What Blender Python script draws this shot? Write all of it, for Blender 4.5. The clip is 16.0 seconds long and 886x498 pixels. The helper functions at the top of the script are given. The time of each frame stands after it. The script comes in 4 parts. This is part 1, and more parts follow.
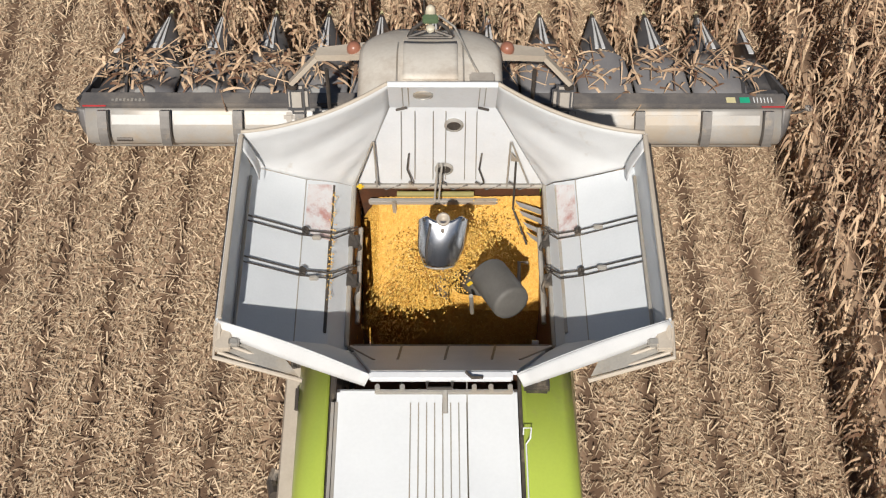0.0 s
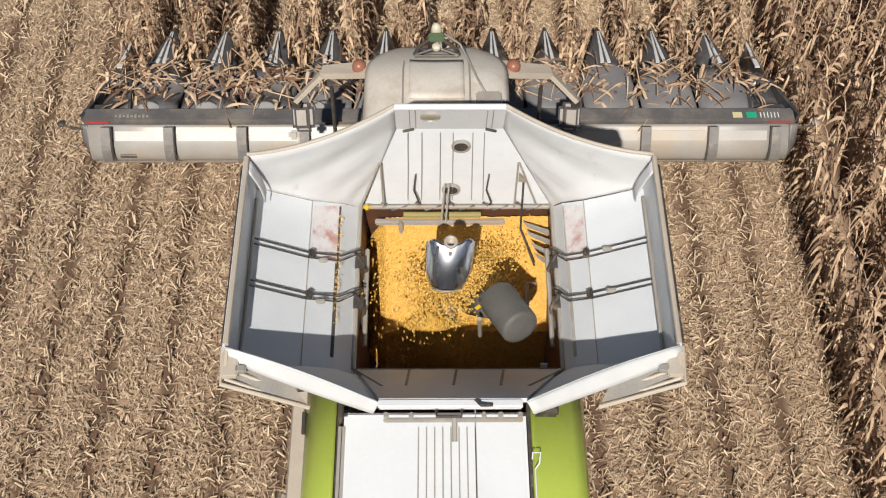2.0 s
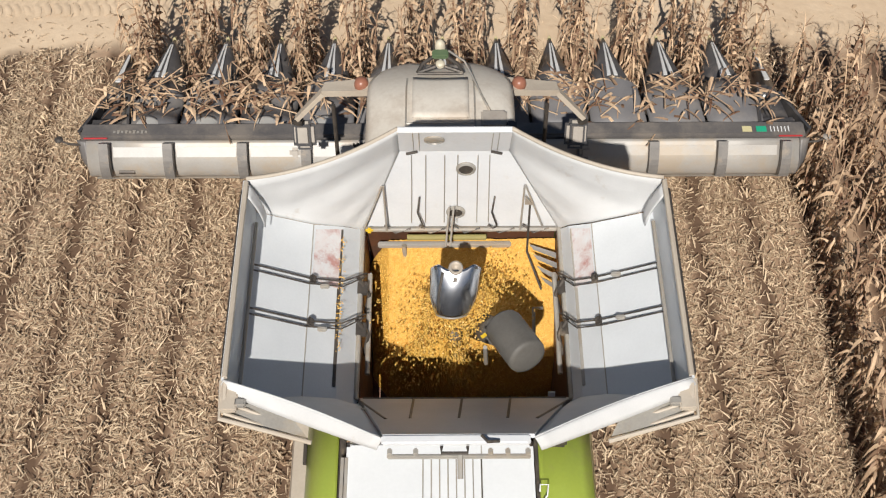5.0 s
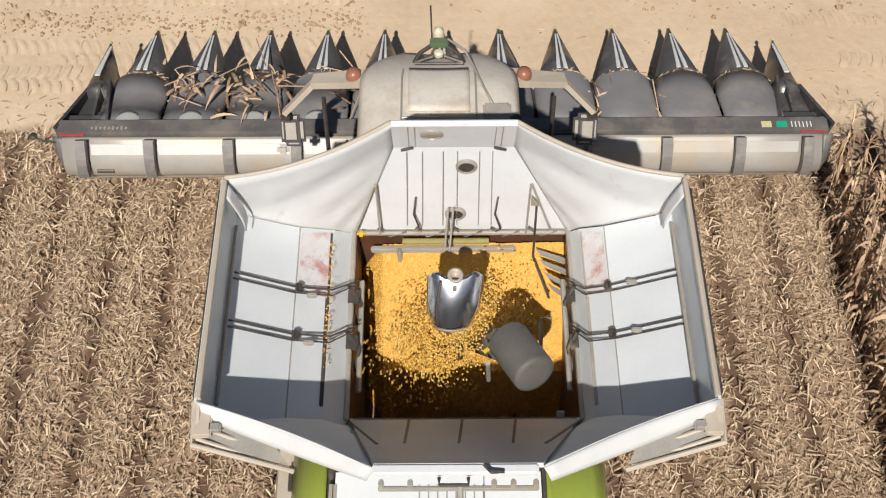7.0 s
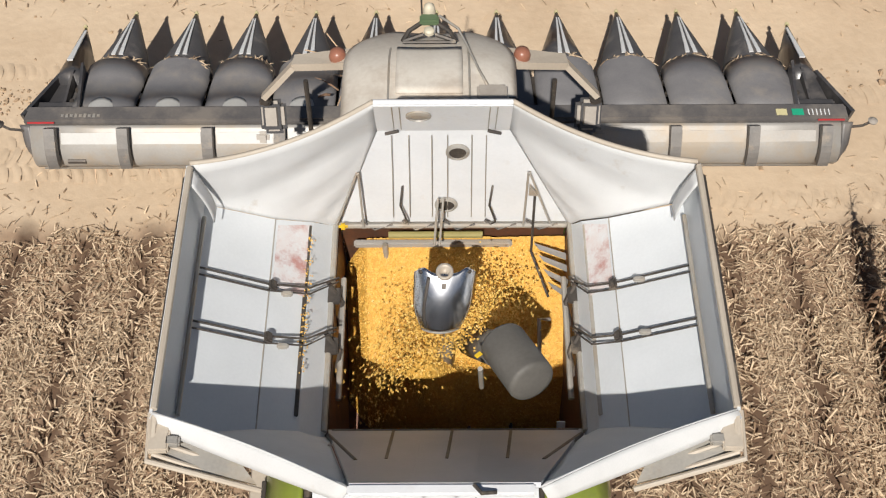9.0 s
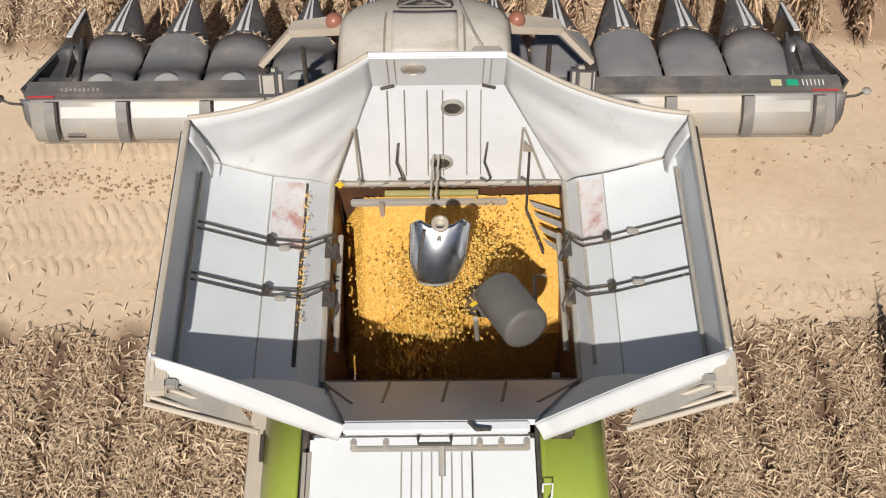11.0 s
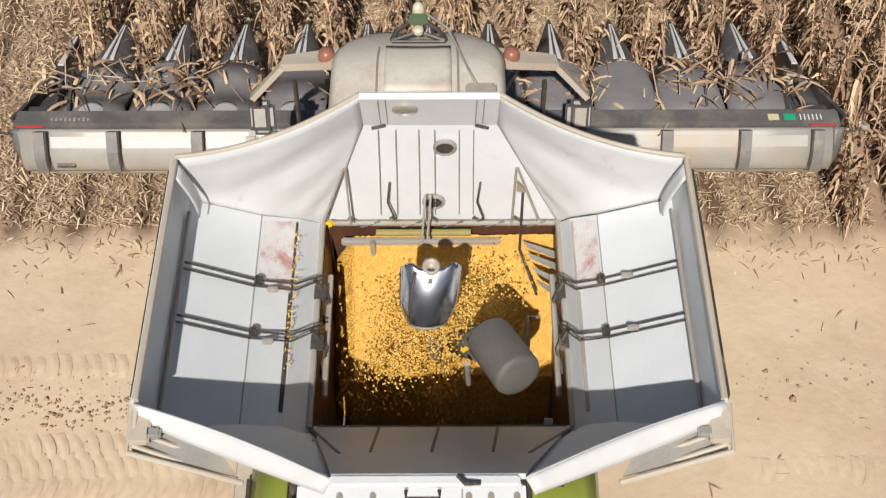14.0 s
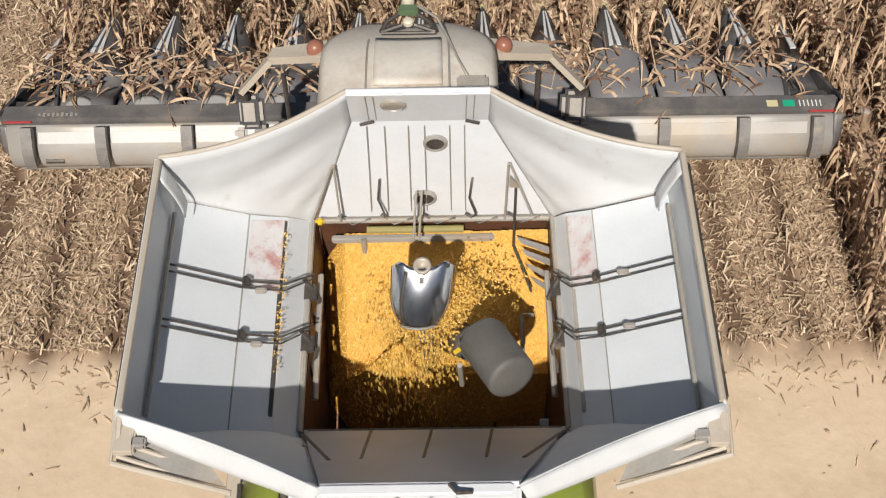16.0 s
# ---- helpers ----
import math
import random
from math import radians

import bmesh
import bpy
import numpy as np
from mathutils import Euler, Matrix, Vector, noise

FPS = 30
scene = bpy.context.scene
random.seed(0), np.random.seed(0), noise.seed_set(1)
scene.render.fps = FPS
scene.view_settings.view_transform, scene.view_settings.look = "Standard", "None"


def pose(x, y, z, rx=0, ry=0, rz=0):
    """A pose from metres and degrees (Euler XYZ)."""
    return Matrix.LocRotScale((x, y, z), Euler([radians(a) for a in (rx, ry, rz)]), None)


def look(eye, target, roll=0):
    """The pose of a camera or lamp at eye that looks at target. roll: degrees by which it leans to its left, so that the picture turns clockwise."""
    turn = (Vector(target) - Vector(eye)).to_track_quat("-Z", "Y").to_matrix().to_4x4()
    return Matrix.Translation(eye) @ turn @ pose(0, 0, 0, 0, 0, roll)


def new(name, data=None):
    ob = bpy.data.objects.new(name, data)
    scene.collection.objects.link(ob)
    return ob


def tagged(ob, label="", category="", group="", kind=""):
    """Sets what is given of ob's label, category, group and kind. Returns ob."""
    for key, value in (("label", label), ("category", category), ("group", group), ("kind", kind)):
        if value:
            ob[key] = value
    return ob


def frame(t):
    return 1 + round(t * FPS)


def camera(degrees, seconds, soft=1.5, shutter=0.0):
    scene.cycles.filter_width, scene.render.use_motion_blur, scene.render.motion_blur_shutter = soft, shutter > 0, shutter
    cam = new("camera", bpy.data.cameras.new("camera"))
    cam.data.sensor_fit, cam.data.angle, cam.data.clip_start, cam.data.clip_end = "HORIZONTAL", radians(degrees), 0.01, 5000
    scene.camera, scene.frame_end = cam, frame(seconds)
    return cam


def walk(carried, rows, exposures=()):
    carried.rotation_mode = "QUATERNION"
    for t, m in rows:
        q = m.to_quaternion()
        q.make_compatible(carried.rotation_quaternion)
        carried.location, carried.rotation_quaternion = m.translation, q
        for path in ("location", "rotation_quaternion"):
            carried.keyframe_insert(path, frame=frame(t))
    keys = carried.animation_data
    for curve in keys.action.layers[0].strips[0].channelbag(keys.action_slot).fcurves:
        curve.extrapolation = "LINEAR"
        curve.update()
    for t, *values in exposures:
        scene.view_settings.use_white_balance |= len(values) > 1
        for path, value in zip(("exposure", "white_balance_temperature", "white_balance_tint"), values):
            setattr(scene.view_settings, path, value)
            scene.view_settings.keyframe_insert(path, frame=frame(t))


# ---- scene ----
cam = camera(38.5, 16.0, soft=1.2, shutter=0.3)


def travel(t):
    """How far the harvester has driven along +y."""
    return 0.825 * t if t < 9.7 else 0.825 * 9.7 + 0.855 * (t - 9.7)


# eye, target and lean beside the harvester: y is counted from the tips of its snouts
PATH = [
    (0.0, (-0.001, -13.566, 13.084), (0.013, -12.382, 11.472), 0.6),
    (0.5, (-0.010, -13.544, 13.063), (0.003, -12.357, 11.453), 0.8),
    (1.0, (-0.009, -13.503, 13.077), (0.002, -12.315, 11.468), 0.7),
    (1.5, (-0.036, -13.432, 13.104), (-0.024, -12.246, 11.494), 0.6),
    (2.0, (-0.060, -13.375, 13.117), (-0.047, -12.188, 11.507), 0.4),
    (2.5, (-0.092, -13.341, 13.113), (-0.076, -12.153, 11.504), 0.3),
    (3.0, (-0.093, -13.311, 13.114), (-0.076, -12.122, 11.507), 0.2),
    (3.5, (-0.102, -13.263, 13.132), (-0.086, -12.076, 11.523), 0.2),
    (4.0, (-0.093, -13.214, 13.139), (-0.080, -12.028, 11.529), 0.1),
    (6.5, (-0.042, -12.585, 12.511), (-0.039, -11.401, 10.899), 0.1),
    (7.0, (-0.039, -12.427, 12.294), (-0.034, -11.243, 10.682), -0.1),
    (7.5, (-0.031, -12.301, 12.172), (-0.024, -11.117, 10.560), -0.3),
    (8.0, (-0.005, -12.187, 12.029), (0.001, -11.003, 10.417), -0.3),
    (8.5, (0.033, -12.007, 11.729), (0.036, -10.824, 10.117), -0.3),
    (9.0, (0.061, -11.931, 11.544), (0.062, -10.747, 9.932), -0.2),
    (9.5, (0.093, -11.927, 11.484), (0.091, -10.744, 9.872), -0.2),
    (12.0, (0.106, -11.924, 11.382), (0.107, -10.725, 9.782), -0.7),
    (12.5, (0.137, -11.398, 11.391), (0.139, -10.196, 9.793), -0.4),
    (13.0, (0.171, -11.152, 11.483), (0.174, -9.952, 9.883), -0.3),
    (13.5, (0.171, -11.496, 11.425), (0.173, -10.290, 9.829), -0.1),
    (14.0, (0.139, -12.044, 11.380), (0.143, -10.832, 9.790), -0.0),
    (14.5, (0.122, -12.341, 11.330), (0.127, -11.131, 9.738), -0.0),
    (15.0, (0.163, -12.393, 11.335), (0.165, -11.194, 9.735), -0.3),
    (15.5, (0.176, -12.166, 11.313), (0.181, -10.973, 9.707), -0.5),
    (16.0, (0.210, -11.842, 11.296), (0.211, -10.652, 9.688), -0.8),
]


def ahead(p, t):
    return (p[0], p[1] + travel(t), p[2])


walk(cam, [(t, look(ahead(e, t), ahead(g, t), r)) for t, e, g, r in PATH], [(0, 0.0), (16, 0.0)])

# ---- light: a high sun behind the machine, a little to its left ----
SUN = Vector((0.115, 0.965, -1.0)).normalized()
sun = new("sun", bpy.data.lights.new("sun", "SUN"))
sun.data.energy, sun.data.angle, sun.data.color = 4.7, radians(0.6), (1.0, 0.955, 0.89)
sun.rotation_euler = SUN.to_track_quat("-Z", "Y").to_euler()
sun.location = (0, -20, 30)
world = bpy.data.worlds.new("sky")
scene.world = world
world.use_nodes = True
_n = world.node_tree.nodes
sky = _n.new("ShaderNodeTexSky")
sky.sky_type, sky.sun_disc = "NISHITA", False
sky.sun_elevation, sky.sun_rotation = radians(45.8), radians(186.8)
_n["Background"].inputs[1].default_value = 0.036
world.node_tree.links.new(sky.outputs[0], _n["Background"].inputs[0])


# ---- materials ----
def mat(name, a, b, rough=0.6, metal=0.0, scale=6.0, fine=60.0, bump=0.2, dust=None, amount=0.0, per=False, vein=None, coat=0.0):
    """Two colours mixed by coarse and fine noise; dust: a third colour in worn patches; per: varies piece by piece."""
    m = bpy.data.materials.new(name)
    m.use_nodes = True
    nt = m.node_tree
    N, L = nt.nodes, nt.links
    bs = N["Principled BSDF"]
    co = N.new("ShaderNodeTexCoord")
    n1, n2 = N.new("ShaderNodeTexNoise"), N.new("ShaderNodeTexNoise")
    n1.inputs["Scale"].default_value, n1.inputs["Detail"].default_value = scale, 5
    n2.inputs["Scale"].default_value, n2.inputs["Detail"].default_value = fine, 4
    for n in (n1, n2):
        L.new(co.outputs["Object"], n.inputs["Vector"])
    add = N.new("ShaderNodeMath")
    add.operation = "MULTIPLY_ADD"
    L.new(n2.outputs["Fac"], add.inputs[0])
    add.inputs[1].default_value = 0.5
    L.new(n1.outputs["Fac"], add.inputs[2])
    rng = N.new("ShaderNodeMapRange")
    rng.inputs["From Min"].default_value, rng.inputs["From Max"].default_value = 0.5, 1.0
    L.new(add.outputs[0], rng.inputs["Value"])
    mix = N.new("ShaderNodeMix")
    mix.data_type = "RGBA"
    mix.inputs["A"].default_value, mix.inputs["B"].default_value = (*a, 1), (*b, 1)
    src = rng.outputs["Result"]
    if per:
        geo, inf = N.new("ShaderNodeNewGeometry"), N.new("ShaderNodeObjectInfo")
        s2 = N.new("ShaderNodeMath")
        s2.operation = "ADD"
        L.new(geo.outputs["Random Per Island"], s2.inputs[0])
        L.new(inf.outputs["Random"], s2.inputs[1])
        fr = N.new("ShaderNodeMath")
        fr.operation = "FRACT"
        L.new(s2.outputs[0], fr.inputs[0])
        half = N.new("ShaderNodeMath")
        half.operation = "MULTIPLY_ADD"
        L.new(src, half.inputs[0])
        half.inputs[1].default_value = 0.35
        L.new(fr.outputs[0], half.inputs[2])
        sub = N.new("ShaderNodeMath")
        sub.operation, sub.use_clamp = "SUBTRACT", True
        L.new(half.outputs[0], sub.inputs[0])
        sub.inputs[1].default_value = 0.17
        src = sub.outputs[0]
    L.new(src, mix.inputs["Factor"])
    col = mix.outputs["Result"]
    if dust:
        n3 = N.new("ShaderNodeTexNoise")
        n3.inputs["Scale"].default_value, n3.inputs["Detail"].default_value = scale * 0.6, 8
        n3.inputs["Roughness"].default_value = 0.7
        L.new(co.outputs["Object"], n3.inputs["Vector"])
        r3 = N.new("ShaderNodeMapRange")
        r3.inputs["From Min"].default_value, r3.inputs["From Max"].default_value = 0.62 - amount * 0.5, 0.72 - amount * 0.3
        r3.inputs["To Max"].default_value = min(1.0, 0.45 + amount)
        L.new(n3.outputs["Fac"], r3.inputs["Value"])
        m3 = N.new("ShaderNodeMix")
        m3.data_type = "RGBA"
        m3.inputs["B"].default_value = (*dust, 1)
        L.new(r3.outputs["Result"], m3.inputs["Factor"])
        L.new(col, m3.inputs["A"])
        col = m3.outputs["Result"]
    L.new(col, bs.inputs["Base Color"])
    bs.inputs["Roughness"].default_value, bs.inputs["Metallic"].default_value = rough, metal
    bs.inputs["Coat Weight"].default_value = coat
    bp = N.new("ShaderNodeBump")
    bp.inputs["Strength"].default_value, bp.inputs["Distance"].default_value = bump, 0.01
    L.new(n2.outputs["Fac"], bp.inputs["Height"])
    L.new(bp.outputs["Normal"], bs.inputs["Normal"])
    return m


DUST = (0.42, 0.34, 0.25)
WHITE = mat("white_paint", (0.78, 0.79, 0.80), (0.71, 0.72, 0.73), 0.42, 0, 3, 40, 0.03, (0.62, 0.57, 0.50), 0.06)
DECK = mat("deck_paint", (0.80, 0.82, 0.84), (0.74, 0.76, 0.78), 0.4, 0, 2, 30, 0.03)
SHEET = mat("tank_sheet", (0.70, 0.725, 0.745), (0.635, 0.66, 0.68), 0.45, 0, 2.5, 50, 0.04)
RUST = mat("worn_red_primer", (0.70, 0.71, 0.72), (0.66, 0.58, 0.56), 0.6, 0, 8, 40, 0.1, (0.44, 0.15, 0.12), 0.30)
CLOTH = mat("cloth", (0.68, 0.68, 0.675), (0.60, 0.60, 0.595), 0.8, 0, 4, 120, 0.15, DUST, 0.06)
ROOF = mat("dusty_roof_paint", (0.72, 0.67, 0.59), (0.61, 0.55, 0.47), 0.6, 0, 2.2, 26, 0.06, (0.48, 0.40, 0.32), 0.25)
GREEN = mat("lime_green_paint", (0.52, 0.64, 0.10), (0.46, 0.57, 0.09), 0.35, 0, 2, 40, 0.03, (0.45, 0.42, 0.2), 0.1, coat=0.3)
TAN = mat("dusty_beige_panel", (0.56, 0.49, 0.40), (0.47, 0.40, 0.32), 0.6, 0, 3, 40, 0.05)
BLACK = mat("black_plastic", (0.055, 0.053, 0.057), (0.085, 0.081, 0.080), 0.30, 0, 3, 60, 0.05, (0.19, 0.17, 0.155), 0.16)
BEAM = mat("dusty_black_beam", (0.10, 0.095, 0.095), (0.16, 0.145, 0.135), 0.45, 0, 3, 50, 0.05, (0.24, 0.21, 0.18), 0.3)
DARK = mat("dark_steel", (0.06, 0.055, 0.05), (0.12, 0.10, 0.085), 0.55, 0.4, 8, 60, 0.1, DUST, 0.12)
STEEL = mat("dusty_steel", (0.36, 0.34, 0.31), (0.48, 0.45, 0.40), 0.5, 0.3, 5, 50, 0.1, DUST, 0.3)
TROUGH = mat("header_sheet", (0.43, 0.41, 0.38), (0.36, 0.335, 0.305), 0.45, 0.1, 3, 50, 0.05, DUST, 0.3)
CHROME = mat("polished_steel", (0.66, 0.67, 0.70), (0.76, 0.77, 0.79), 0.24, 1.0, 6, 50, 0.02)
GREY = mat("grey_tube_paint", (0.14, 0.130, 0.115), (0.11, 0.102, 0.09), 0.6, 0, 5, 40, 0.05)
RUBBER = mat("rubber", (0.03, 0.03, 0.03), (0.05, 0.045, 0.04), 0.85, 0, 8, 50, 0.2, DUST, 0.2)
AMBER = mat("amber_lens", (0.34, 0.14, 0.09), (0.30, 0.13, 0.085), 0.35, 0, 10, 50, 0.02)
STRIPE = mat("white_stripe", (0.85, 0.85, 0.84), (0.78, 0.78, 0.76), 0.3, 0, 10, 60, 0.02)
RED = mat("red_reflector", (0.55, 0.05, 0.06), (0.45, 0.05, 0.05), 0.3, 0, 10, 60, 0.02)
TEAL = mat("green_sticker", (0.02, 0.42, 0.24), (0.03, 0.36, 0.2), 0.4, 0, 10, 60, 0.02)
CREAM = mat("cream_sticker", (0.70, 0.63, 0.36), (0.62, 0.55, 0.3), 0.5, 0, 10, 60, 0.02)
YELLOW = mat("yellow_tag", (0.75, 0.52, 0.03), (0.7, 0.45, 0.03), 0.5, 0, 10, 60, 0.02)
MIRROR = mat("mirror_back", (0.42, 0.38, 0.33), (0.34, 0.30, 0.26), 0.5, 0, 8, 50, 0.05)
GLASS = mat("dark_cab_glass", (0.02, 0.022, 0.025), (0.03, 0.03, 0.03), 0.08, 0, 5, 50, 0.0)
GRAIN = mat("corn_kernels", (0.80, 0.49, 0.105), (0.62, 0.31, 0.05), 0.5, 0, 30, 120, 0.9, per=False)
KERNEL = mat("loose_kernel", (0.86, 0.58, 0.16), (0.74, 0.42, 0.08), 0.4, 0, 30, 120, 0.1, per=True)
LEAF = mat("dry_corn_leaf", (0.15, 0.072, 0.040), (0.74, 0.53, 0.34), 0.7, 0, 7, 60, 0.2, per=True)
STALK = mat("dry_corn_stalk", (0.34, 0.25, 0.13), (0.50, 0.40, 0.22), 0.65, 0, 9, 60, 0.2, per=True)
LITTER = mat("corn_litter", (0.24, 0.155, 0.09), (0.80, 0.62, 0.42), 0.75, 0, 7, 60, 0.2, per=True)
CLOD = mat("soil_clod", (0.46, 0.34, 0.22), (0.36, 0.25, 0.16), 0.9, 0, 7, 60, 0.4, per=True)


# ---- mesh helpers ----
def part(name, bm, material, parent=None, label="", smooth=False):
    me = bpy.data.meshes.new(name)
    bmesh.ops.recalc_face_normals(bm, faces=bm.faces)
    bm.to_mesh(me)
    bm.free()
    me.materials.append(material)
    if smooth:
        me.shade_smooth()
    ob = new(name, me)
    ob.parent = parent
    return tagged(ob, label) if label else ob


def box(bm, c, s, bevel=0.0, m=None):
    r = bmesh.ops.create_cube(bm, size=1, matrix=Matrix.Translation(c) @ (m or Matrix()) @ Matrix.Diagonal((*s, 1)))
    if bevel:
        es = list({e for v in r["verts"] for e in v.link_edges})
        bmesh.ops.bevel(bm, geom=es, offset=bevel, segments=2, affect="EDGES", clamp_overlap=True)
    return bm


def one(c, s, bevel=0.0, m=None):
    return box(bmesh.new(), c, s, bevel, m)


def tube(bm, pts, r, n=8):
    """A round bar along a list of points."""
    pts = [Vector(p) for p in pts]
    rings = []
    for i, p in enumerate(pts):
        d = (pts[min(i + 1, len(pts) - 1)] - pts[max(i - 1, 0)]).normalized()
        a = d.orthogonal().normalized() if not rings else (rings[-1][1] - d * rings[-1][1].dot(d)).normalized()
        b = d.cross(a)
        rings.append(([bm.verts.new(p + r * (math.cos(2 * math.pi * k / n) * a + math.sin(2 * math.pi * k / n) * b)) for k in range(n)], a))
    for (u, _), (v, _) in zip(rings, rings[1:]):
        for k in range(n):
            bm.faces.new((u[k], u[(k + 1) % n], v[(k + 1) % n], v[k]))
    bm.faces.new(rings[0][0])
    bm.faces.new(rings[-1][0])
    return bm


def rod(pts, r, n=8):
    return tube(bmesh.new(), pts, r, n)


def plate(bm, a, b, c, d, thick):
    """A flat sheet with four corners and a thickness towards its back."""
    a, b, c, d = (Vector(p) for p in (a, b, c, d))
    nrm = (b - a).cross(d - a).normalized() * thick
    f = [bm.verts.new(p) for p in (a, b, c, d)]
    g = [bm.verts.new(p - nrm) for p in (a, b, c, d)]
    bm.faces.new(f)
    bm.faces.new(g[::-1])
    for i in range(4):
        bm.faces.new((f[i], g[i], g[(i + 1) % 4], f[(i + 1) % 4]))
    return bm


def sheet(fn, nu, nv, thick, bm=None):
    """A curved sheet fn(u, v) with a thickness."""
    bm = bm or bmesh.new()
    P = [[Vector(fn(i / nu, j / nv)) for j in range(nv + 1)] for i in range(nu + 1)]

    def nrm(i, j):
        a = P[min(i + 1, nu)][j] - P[max(i - 1, 0)][j]
        b = P[i][min(j + 1, nv)] - P[i][max(j - 1, 0)]
        n = a.cross(b)
        return n.normalized() if n.length > 1e-9 else Vector((0, 0, 1))

    F = [[bm.verts.new(P[i][j]) for j in range(nv + 1)] for i in range(nu + 1)]
    B = [[bm.verts.new(P[i][j] - nrm(i, j) * thick) for j in range(nv + 1)] for i in range(nu + 1)]
    for i in range(nu):
        for j in range(nv):
            bm.faces.new((F[i][j], F[i + 1][j], F[i + 1][j + 1], F[i][j + 1]))
            bm.faces.new((B[i][j], B[i][j + 1], B[i + 1][j + 1], B[i + 1][j]))
    for i in range(nu):
        bm.faces.new((F[i][0], B[i][0], B[i + 1][0], F[i + 1][0]))
        bm.faces.new((F[i][nv], F[i + 1][nv], B[i + 1][nv], B[i][nv]))
    for j in range(nv):
        bm.faces.new((F[0][j], F[0][j + 1], B[0][j + 1], B[0][j]))
        bm.faces.new((F[nu][j], B[nu][j], B[nu][j + 1], F[nu][j + 1]))
    return bm


def lathe(bm, prof, m, n=24):
    """A turned form: profile of (radius, height) about z, placed by m."""
    rings = [[bm.verts.new(m @ Vector((r * math.cos(2 * math.pi * k / n), r * math.sin(2 * math.pi * k / n), h))) for k in range(n)] for r, h in prof]
    for u, v in zip(rings, rings[1:]):
        for k in range(n):
            bm.faces.new((u[k], u[(k + 1) % n], v[(k + 1) % n], v[k]))
    bm.faces.new(rings[0])
    bm.faces.new(rings[-1])
    return bm


def turned(prof, m=None, n=24):
    return lathe(bmesh.new(), prof, m or Matrix(), n)


def lerp(a, b, k):
    return Vector(a).lerp(Vector(b), k)


# ---- the ground: field, dirt road, field ----
A_END, B_START = 4.2, 8.5
ROW = 0.725  # between the corn rows
bm = bmesh.new()
xs = [-1500, -300, -60, -20] + [-14 + 0.4 * i for i in range(71)] + [20, 60, 300, 1500]
ys = [-1500, -300, -60, -24] + [-14 + 0.4 * i for i in range(101)] + [34, 80, 300, 1500]
grid = [[bm.verts.new((x, y, 0.035 * noise.noise((x * 0.9, y * 0.9, 3)) + 0.02 * noise.noise((x * 2.7, y * 2.7, 1)) if abs(x) < 20 and abs(y) < 34 else 0)) for y in ys] for x in xs]
for i in range(len(xs) - 1):
    for j in range(len(ys) - 1):
        bm.faces.new((grid[i][j], grid[i + 1][j], grid[i + 1][j + 1], grid[i][j + 1]))
SOIL = mat("dry_sandy_soil", (0.66, 0.51, 0.355), (0.55, 0.41, 0.275), 0.95, 0, 0.7, 9, 0.9, (0.70, 0.55, 0.39), 0.3)
def field_soil(m):
    """Browner soil where corn grew, shade along the stubble rows coloured in as dark stripes; pale soil on the road."""
    nt = m.node_tree
    N, L = nt.nodes, nt.links
    bs = N["Principled BSDF"]
    old = bs.inputs["Base Color"].links[0].from_socket
    co, sep, nz = N.new("ShaderNodeTexCoord"), N.new("ShaderNodeSeparateXYZ"), N.new("ShaderNodeTexNoise")
    nz.inputs["Scale"].default_value, nz.inputs["Detail"].default_value = 1.3, 4
    L.new(co.outputs["Object"], nz.inputs["Vector"])
    L.new(co.outputs["Object"], sep.inputs[0])

    def op(kind, a, b, c=None):
        n = N.new("ShaderNodeMath")
        n.operation = kind
        for k, v in enumerate((a, b, c)):
            if v is not None:
                if isinstance(v, (int, float)):
                    n.inputs[k].default_value = v
                else:
                    L.new(v, n.inputs[k])
        return n.outputs[0]

    wob = op("MULTIPLY_ADD", nz.outputs["Fac"], 0.7, -0.35)
    off = op("ABSOLUTE", op("ADD", op("SUBTRACT", sep.outputs["Y"], (A_END + B_START) / 2), wob), 0)
    rng = N.new("ShaderNodeMapRange")
    rng.inputs["From Min"].default_value, rng.inputs["From Max"].default_value = 1.95, 2.3
    L.new(off, rng.inputs["Value"])
    # dark stripes for the shade among the stubble rows
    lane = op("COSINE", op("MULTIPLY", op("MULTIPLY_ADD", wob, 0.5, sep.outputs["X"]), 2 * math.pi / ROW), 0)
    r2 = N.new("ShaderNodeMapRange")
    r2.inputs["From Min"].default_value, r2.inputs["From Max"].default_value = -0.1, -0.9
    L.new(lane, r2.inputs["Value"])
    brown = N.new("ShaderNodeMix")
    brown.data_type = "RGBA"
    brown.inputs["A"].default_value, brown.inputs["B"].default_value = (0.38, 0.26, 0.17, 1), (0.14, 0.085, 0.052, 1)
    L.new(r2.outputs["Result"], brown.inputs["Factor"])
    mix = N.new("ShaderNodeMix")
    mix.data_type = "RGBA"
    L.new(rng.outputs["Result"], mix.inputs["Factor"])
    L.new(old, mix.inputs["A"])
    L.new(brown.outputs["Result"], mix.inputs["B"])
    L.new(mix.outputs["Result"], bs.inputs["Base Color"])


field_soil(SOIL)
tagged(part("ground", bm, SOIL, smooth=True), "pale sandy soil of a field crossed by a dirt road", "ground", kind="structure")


def lift(x, y):
    """A little above the uneven soil."""
    return 0.012 + 0.035 * noise.noise((x * 0.9, y * 0.9, 3)) + 0.02 * noise.noise((x * 2.7, y * 2.7, 1))


